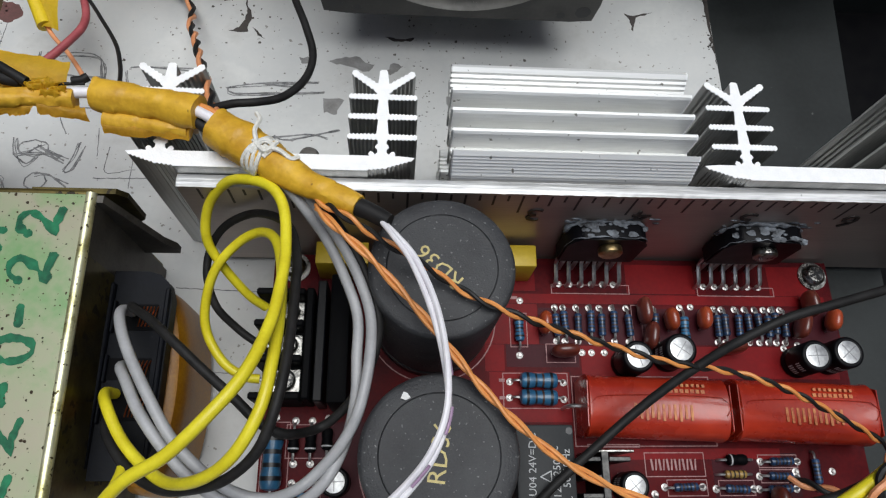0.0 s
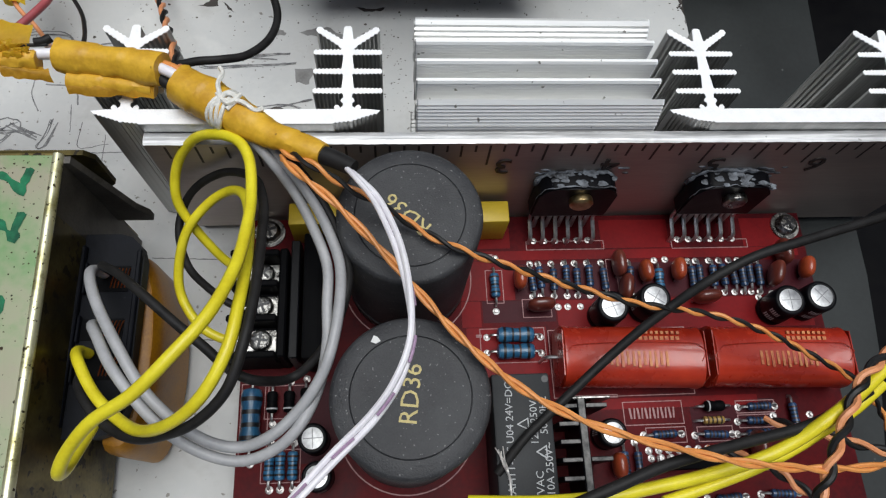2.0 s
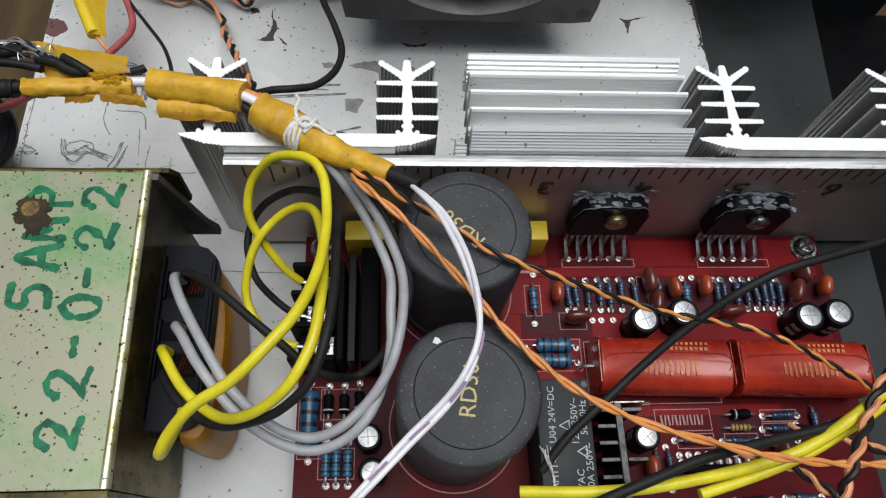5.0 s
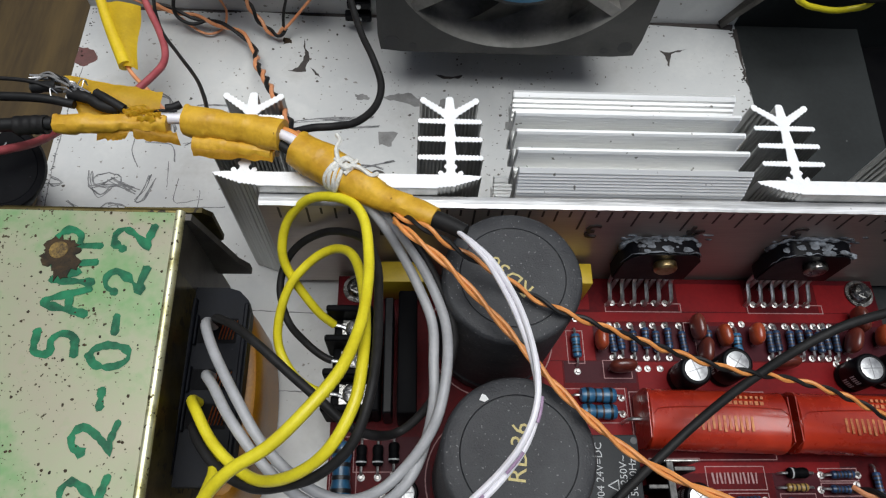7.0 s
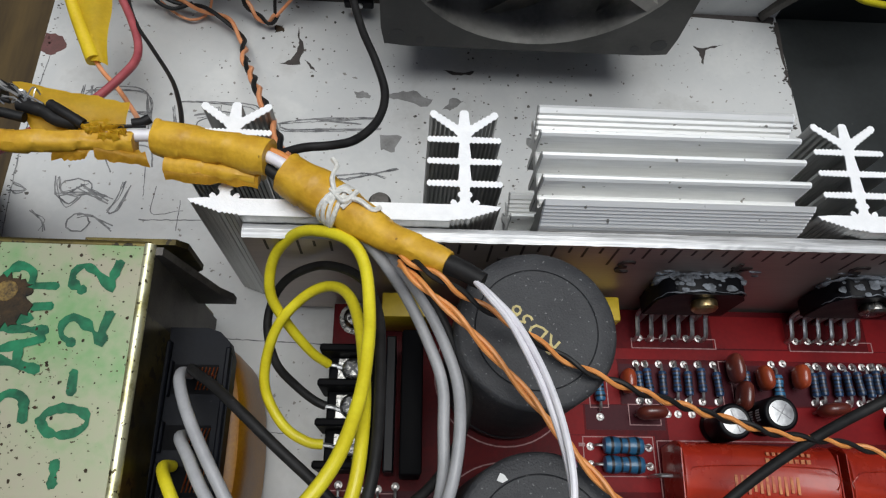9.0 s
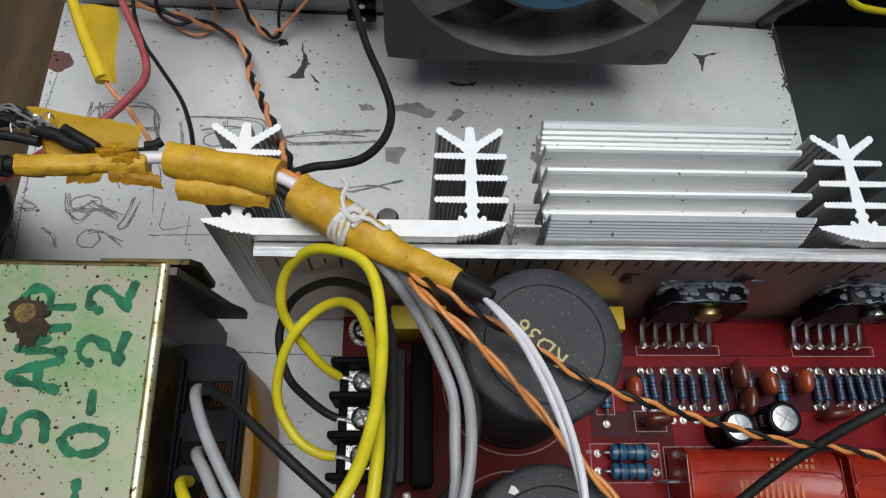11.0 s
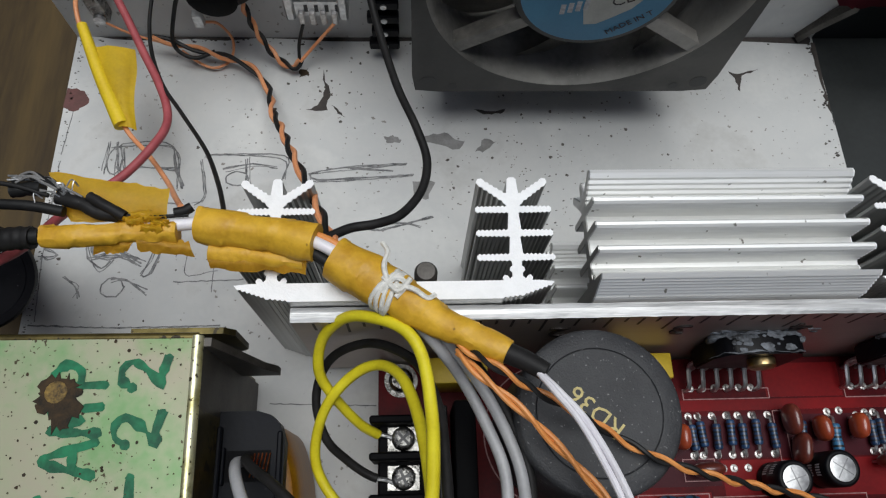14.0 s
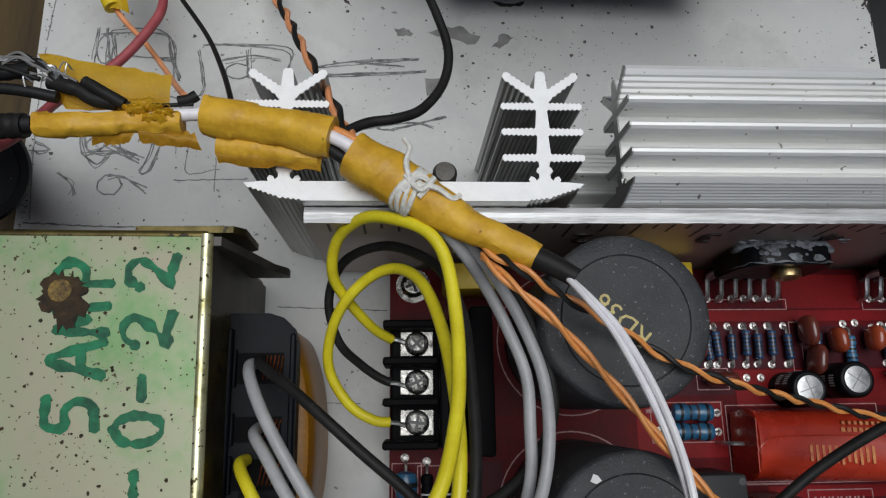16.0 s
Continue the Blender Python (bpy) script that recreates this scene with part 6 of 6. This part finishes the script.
for pts, r, m, l in (([(-102, 15.6, 55.8), (-96, 16.6, 55.4), (-92.6, 16.9, 54.8)], 1.2, WHITEWIRE, "bare white wire"), ([(-73, 12.8, 56.6), (-69, 10.8, 56.4), (-66, 8.6, 55.6)], 1.15, WHITEWIRE, "bare white wire"), ([(-73, 11.2, 55), (-69.5, 8.8, 54.6), (-67, 7, 54.4)], 1.1, DARKWIRE, "dark wire"),
                     ([(-72.6, 14.2, 56), (-69, 12.4, 56.4), (-65, 9.6, 56)], 0.8, ORANGE, "orange wire"), ([(-72, 13.4, 54.6), (-68.6, 11.2, 55), (-65, 8.6, 55)], 0.9, BLACKWIRE, "black wire")):
    bm = bmesh.new()
    sweep(bm, smooth_line(pts, 0.6), r, 10)
    part("inner_wire", bm, m, bundle, l)
knot = thing("string_tie", (-58.6, 2.4, 52), "knotted white string round the taped bundle", "string")
ax, ux = Vector((5.0, -3.6, 0)).normalized(), Vector((3.6, 5.0, 0)).normalized()
for k in range(4):
    bm = bmesh.new()
    c = Vector((-59.4, 3.8, 55.2)) + ax * (k * 0.75)
    ring = [c + (ux * math.cos(i * 0.2618) + Vector((0, 0, 1)) * math.sin(i * 0.2618)) * 3.95 + ax * (0.5 * math.sin(i * 0.5 + k)) for i in range(25)]
    sweep(bm, ring, 0.5, 6)
    part("turn", bm, STRING, knot)
for pts in ([(-58.6, 3.2, 59.2), (-59.4, 6.4, 59.8), (-58.8, 9.4, 59), (-59.8, 11.4, 58)], [(-58.4, 3, 59.3), (-54.6, 2.2, 60), (-52, 0.6, 59.4), (-50.6, 1.4, 58.8)], [(-60, 2, 59), (-57.4, 4.2, 59.9), (-55.6, 3, 59.6), (-57.4, 0.8, 59.4)], [(-59.6, 4.6, 59.2), (-57, 1.8, 60), (-54.8, 4, 59.8)]):
    bm = bmesh.new()
    sweep(bm, smooth_line(pts, 0.5), 0.5, 6)
    part("loose_end", bm, STRING, knot)

# wires at the rear
cable("black_cable", [(-70, 13.5, 55.5), (-66, 16.2, 53.6), (-61, 17.6, 52.4), (-56.4, 20.6, 50), (-52.4, 27, 47.4), (-51.2, 34.6, 46), (-53.4, 43, 45.5), (-57, 53, 44), (-60, 64, 43), (-63, 76, 44), (-65.5, 88, 48), (-66, 99, 52)], 0.92, DARKWIRE, "black cable curving to the rear panel")
pair("twisted_pair", [(-68.5, 12.0, 56.0), (-72.4, 21.5, 48.9), (-77.4, 33.6, 39.8), (-81.7, 43.8, 32.2), (-85.2, 52.5, 25.6), (-87.7, 58.6, 21.1), (-89.2, 61.4, 18.9), (-91.1, 66.8, 14.9), (-95.0, 80.0, 5.0), (-101, 88, 4.5), (-111, 92, 5), (-121, 94.4, 6), (-128, 95, 9)], 0.62, (PEACH, BLACKWIRE), "salmon and black twisted wires to the rear panel", 19, drift=0.5)
cable("thin_salmon_wire", [(-121, 94, 4), (-117, 91.4, 2.4), (-112, 89.6, 1.6), (-107.4, 92, 2), (-106, 96, 6), (-108.6, 97, 12), (-111.4, 94, 16.5)], 0.4, PEACH, "thin salmon wire looping to the jack")
cable("thin_salmon_wire", [(-140, 97, 12.6), (-135, 96.4, 9), (-128, 95.8, 6), (-121, 95, 5)], 0.35, PEACH, "thin salmon wire from the solder lug")
pair("twisted_pair", [(-101.5, 98, 40), (-99.6, 96.6, 18), (-97, 94, 9.6), (-93, 91, 4.2), (-88.6, 88.6, 3), (-86.2, 90, 5)], 0.6, (PEACH, BLACKWIRE), "salmon and black twisted wires under the switch", 9)
cable("thin_black_wire", [(-86.6, 89.6, 4.6), (-86.2, 92.4, 9), (-83.9, 93.6, 16.6)], 0.5, BLACKWIRE, "thin black wire to the switch")
cable("thin_salmon_wire", [(-86.4, 89.6, 4.6), (-82.4, 92, 8), (-75.2, 93.6, 16.6)], 0.5, PEACH, "thin salmon wire to the switch")
cable("red_wire", [(-148, -2, 60), (-139, 5.6, 55), (-132.6, 10.6, 51), (-129.6, 16.6, 45.5), (-127.2, 27, 38), (-122.4, 32.4, 36), (-117.4, 38.2, 34.4), (-113, 46, 33), (-111.4, 52, 31.5), (-112.4, 58, 30.5), (-115.6, 65.5, 30), (-119.6, 73, 30), (-125, 83.5, 30.5), (-129.6, 92.5, 32), (-132, 101, 36)], 1.0, REDWIRE, "faded red wire curving to the rear panel")
cable("thin_black_wire", [(-89.6, 19.4, 54), (-90.4, 22, 52), (-93.8, 30.2, 46), (-99.2, 41.2, 39), (-107.6, 54.2, 33), (-114.2, 64.2, 30), (-118.8, 75, 28), (-121, 85, 27), (-121, 94, 28), (-120, 101, 32)], 0.5, BLACKWIRE, "thin black wire to the rear panel")
cable("thin_black_wire", [(-111, 92.6, 5.4), (-117, 90.6, 5), (-122, 93, 8), (-119, 97, 18), (-114.5, 99, 27)], 0.6, BLACKWIRE, "thin black wire to the jack")
cable("salmon_wire", [(-98, 21.4, 52.6), (-103.4, 28.6, 42), (-110, 38, 30), (-117, 47.4, 25.5), (-124, 55.6, 24.5), (-131, 69, 25.5), (-137.4, 82, 27), (-139.4, 90, 29), (-140.6, 97, 24)], 0.6, PEACH, "thin salmon wire with a tape flag")
flag = thing("tape_flag", (-130, 68, 22), "bright yellow tape flag folded on a wire", "tape")
bm = bmesh.new()
line = smooth_line([(-137.6, 84, 27.4), (-131.6, 70, 26), (-124.6, 56, 25)], 1.0)
sweep(bm, line, lambda t: 1.3 + 0.7 * t, 12)
part("rolled_edge", bm, YTAPEBRIGHT, flag)
bm = bmesh.new()
grid = []
for i in range(11):
    t = i / 10
    p = Vector((-134.4, 77.6, 26.8)) * (1 - t) + Vector((-125.4, 55.4, 25.2)) * t
    q = Vector((-124.0, 77.6, 25.6)) * (1 - t) + Vector((-121.2, 54.6, 24.8)) * t
    grid.append([bm.verts.new(p * (1 - v / 5) + q * (v / 5) + Vector((0.3 * math.sin(7 * t) * v / 5, 0, 1.2 * math.sin(v / 5 * 3) + 0.4 * noise.noise(Vector((t * 4, v * 0.7, 2)))))) for v in range(6)])
for p, q in zip(grid, grid[1:]):
    for j in range(5):
        bm.faces.new((p[j], p[j + 1], q[j + 1], q[j]))
bmesh.ops.solidify(bm, geom=bm.faces[:], thickness=0.2)
part("sheet", bm, YTAPEBRIGHT, flag)
cable("black_cable", [(-175, 22, 55), (-150, 20.8, 56), (-135, 20.4, 57), (-124, 19.8, 57.4), (-117, 18.6, 57)], 1.0, BLACKWIRE, "black cable with a bared end at the tape")
cable("black_cable", [(-175, 10, 50), (-150, 12.6, 54), (-134, 13.6, 55.6), (-121, 14.4, 55.8)], 1.5, BLACKWIRE, "black cable entering the yellow tape")
bare = thing("bare_splice", (-118, 20, 56), "bare twisted metal strands of an open splice with black sleeves", "wire")
rnd = random.Random(12)
for pts, r, m, l in (([(-127, 22.8, 57), (-124, 23.2, 57.2), (-121.4, 23.0, 57.4)], 1.3, BLACKWIRE, "black sleeve end"), ([(-118.4, 21.2, 57.4), (-114, 20, 57.4), (-111, 18.4, 57), (-107.6, 18, 56.6)], 1.25, DARKWIRE, "charred black sleeve"),
                     ([(-112.4, 21, 58.2), (-109.4, 19.2, 58.2), (-106, 17.4, 57.4)], 1.0, DARKWIRE, "short dark sleeve"), ([(-108, 18, 57.2), (-102, 17.4, 57), (-95, 17.8, 56.8)], 0.36, BLACKWIRE, "thin dark wire"),
                     ([(-97.4, 18.2, 57), (-95.6, 18.6, 57), (-94.4, 19.4, 57)], 0.9, DARKWIRE, "black wire stub"), ([(-129, 14.0, 55.2), (-125.6, 14.2, 55.4), (-122.4, 14.2, 55.6)], 2.1, DARKWIRE, "wrinkled black sleeve")):
    bm = bmesh.new()
    sweep(bm, smooth_line(pts, 0.5), lambda t: r * (1 + 0.12 * noise.noise(Vector((t * 7, r * 9, 1.0)))), 12)
    part("sleeve", bm, m, bare, l)
for k in range(16):
    q = [(-127 + rnd.uniform(-1, 1), 24.6, 58), (-123, 25, 58.4), (-120, 24.2, 58.4), (-118, 22.8, 58.2), (-115.4 + rnd.uniform(-2, 2), 21.6, 58)]
    q = [(x + rnd.uniform(-0.5, 0.5), y + rnd.uniform(-0.8, 0.8), z + rnd.uniform(-0.5, 0.6)) for x, y, z in (q[:4] if k % 2 else q[1:])]
    bm = bmesh.new()
    sweep(bm, smooth_line(q, 0.5), rnd.uniform(0.14, 0.26), 5)
    part("strand", bm, (LEAD, CHIP, DARKWIRE)[k % 3], bare)
for k in range(8):
    x, y = rnd.uniform(-121, -114), rnd.uniform(20.4, 24)
    bm = bmesh.new()
    sweep(bm, smooth_line([(x, y, 57.6), (x + rnd.uniform(-1.5, 1.5), y + rnd.uniform(-1, 1), 58.8), (x + rnd.uniform(-2, 2), y + rnd.uniform(-1.8, 1.8), 58.2)], 0.4), 0.14, 5)
    part("strand", bm, CHIP if k % 2 else LEAD, bare)
cable("thin_black_wire", [(-170, 27, 56), (-142, 24.6, 58), (-128, 23.6, 58.6), (-120, 21.6, 57.6)], 0.45, DARKWIRE, "thin bare dark wire running to the splice")
cable("yellow_wire", [(97, 92, 60), (94, 88, 46), (95, 86, 38), (100, 88, 32), (110, 92, 28)], 1.0, YWIRE, "yellow wire by the small red board")
cable("black_cable", [(90, 94, 60), (92, 90, 40), (98, 88, 28), (112, 92, 24)], 1.0, BLACKWIRE, "black wire by the small red board")

fray = thing("frayed_wire_end", (-2, -66, 24), "frayed bare strands of a clear wire beside the relay", "wire")
rnd = random.Random(21)
for k in range(7):
    bm = bmesh.new()
    sweep(bm, smooth_line([(-3.6 + rnd.uniform(-1.0, 1.0), -62.6 + rnd.uniform(-0.8, 0.6), 25.6 + rnd.uniform(0, 1.2)), (-2.4 + rnd.uniform(-0.4, 0.4), -65.6, 25 + rnd.uniform(0, 0.8)), (-1.4 + rnd.uniform(-0.3, 0.3), -69, 24.2 + rnd.uniform(0, 0.6)), (-1.2, -74, 23.9)], 0.8), 0.15, 5)
    part("strand", bm, PAD, fray)
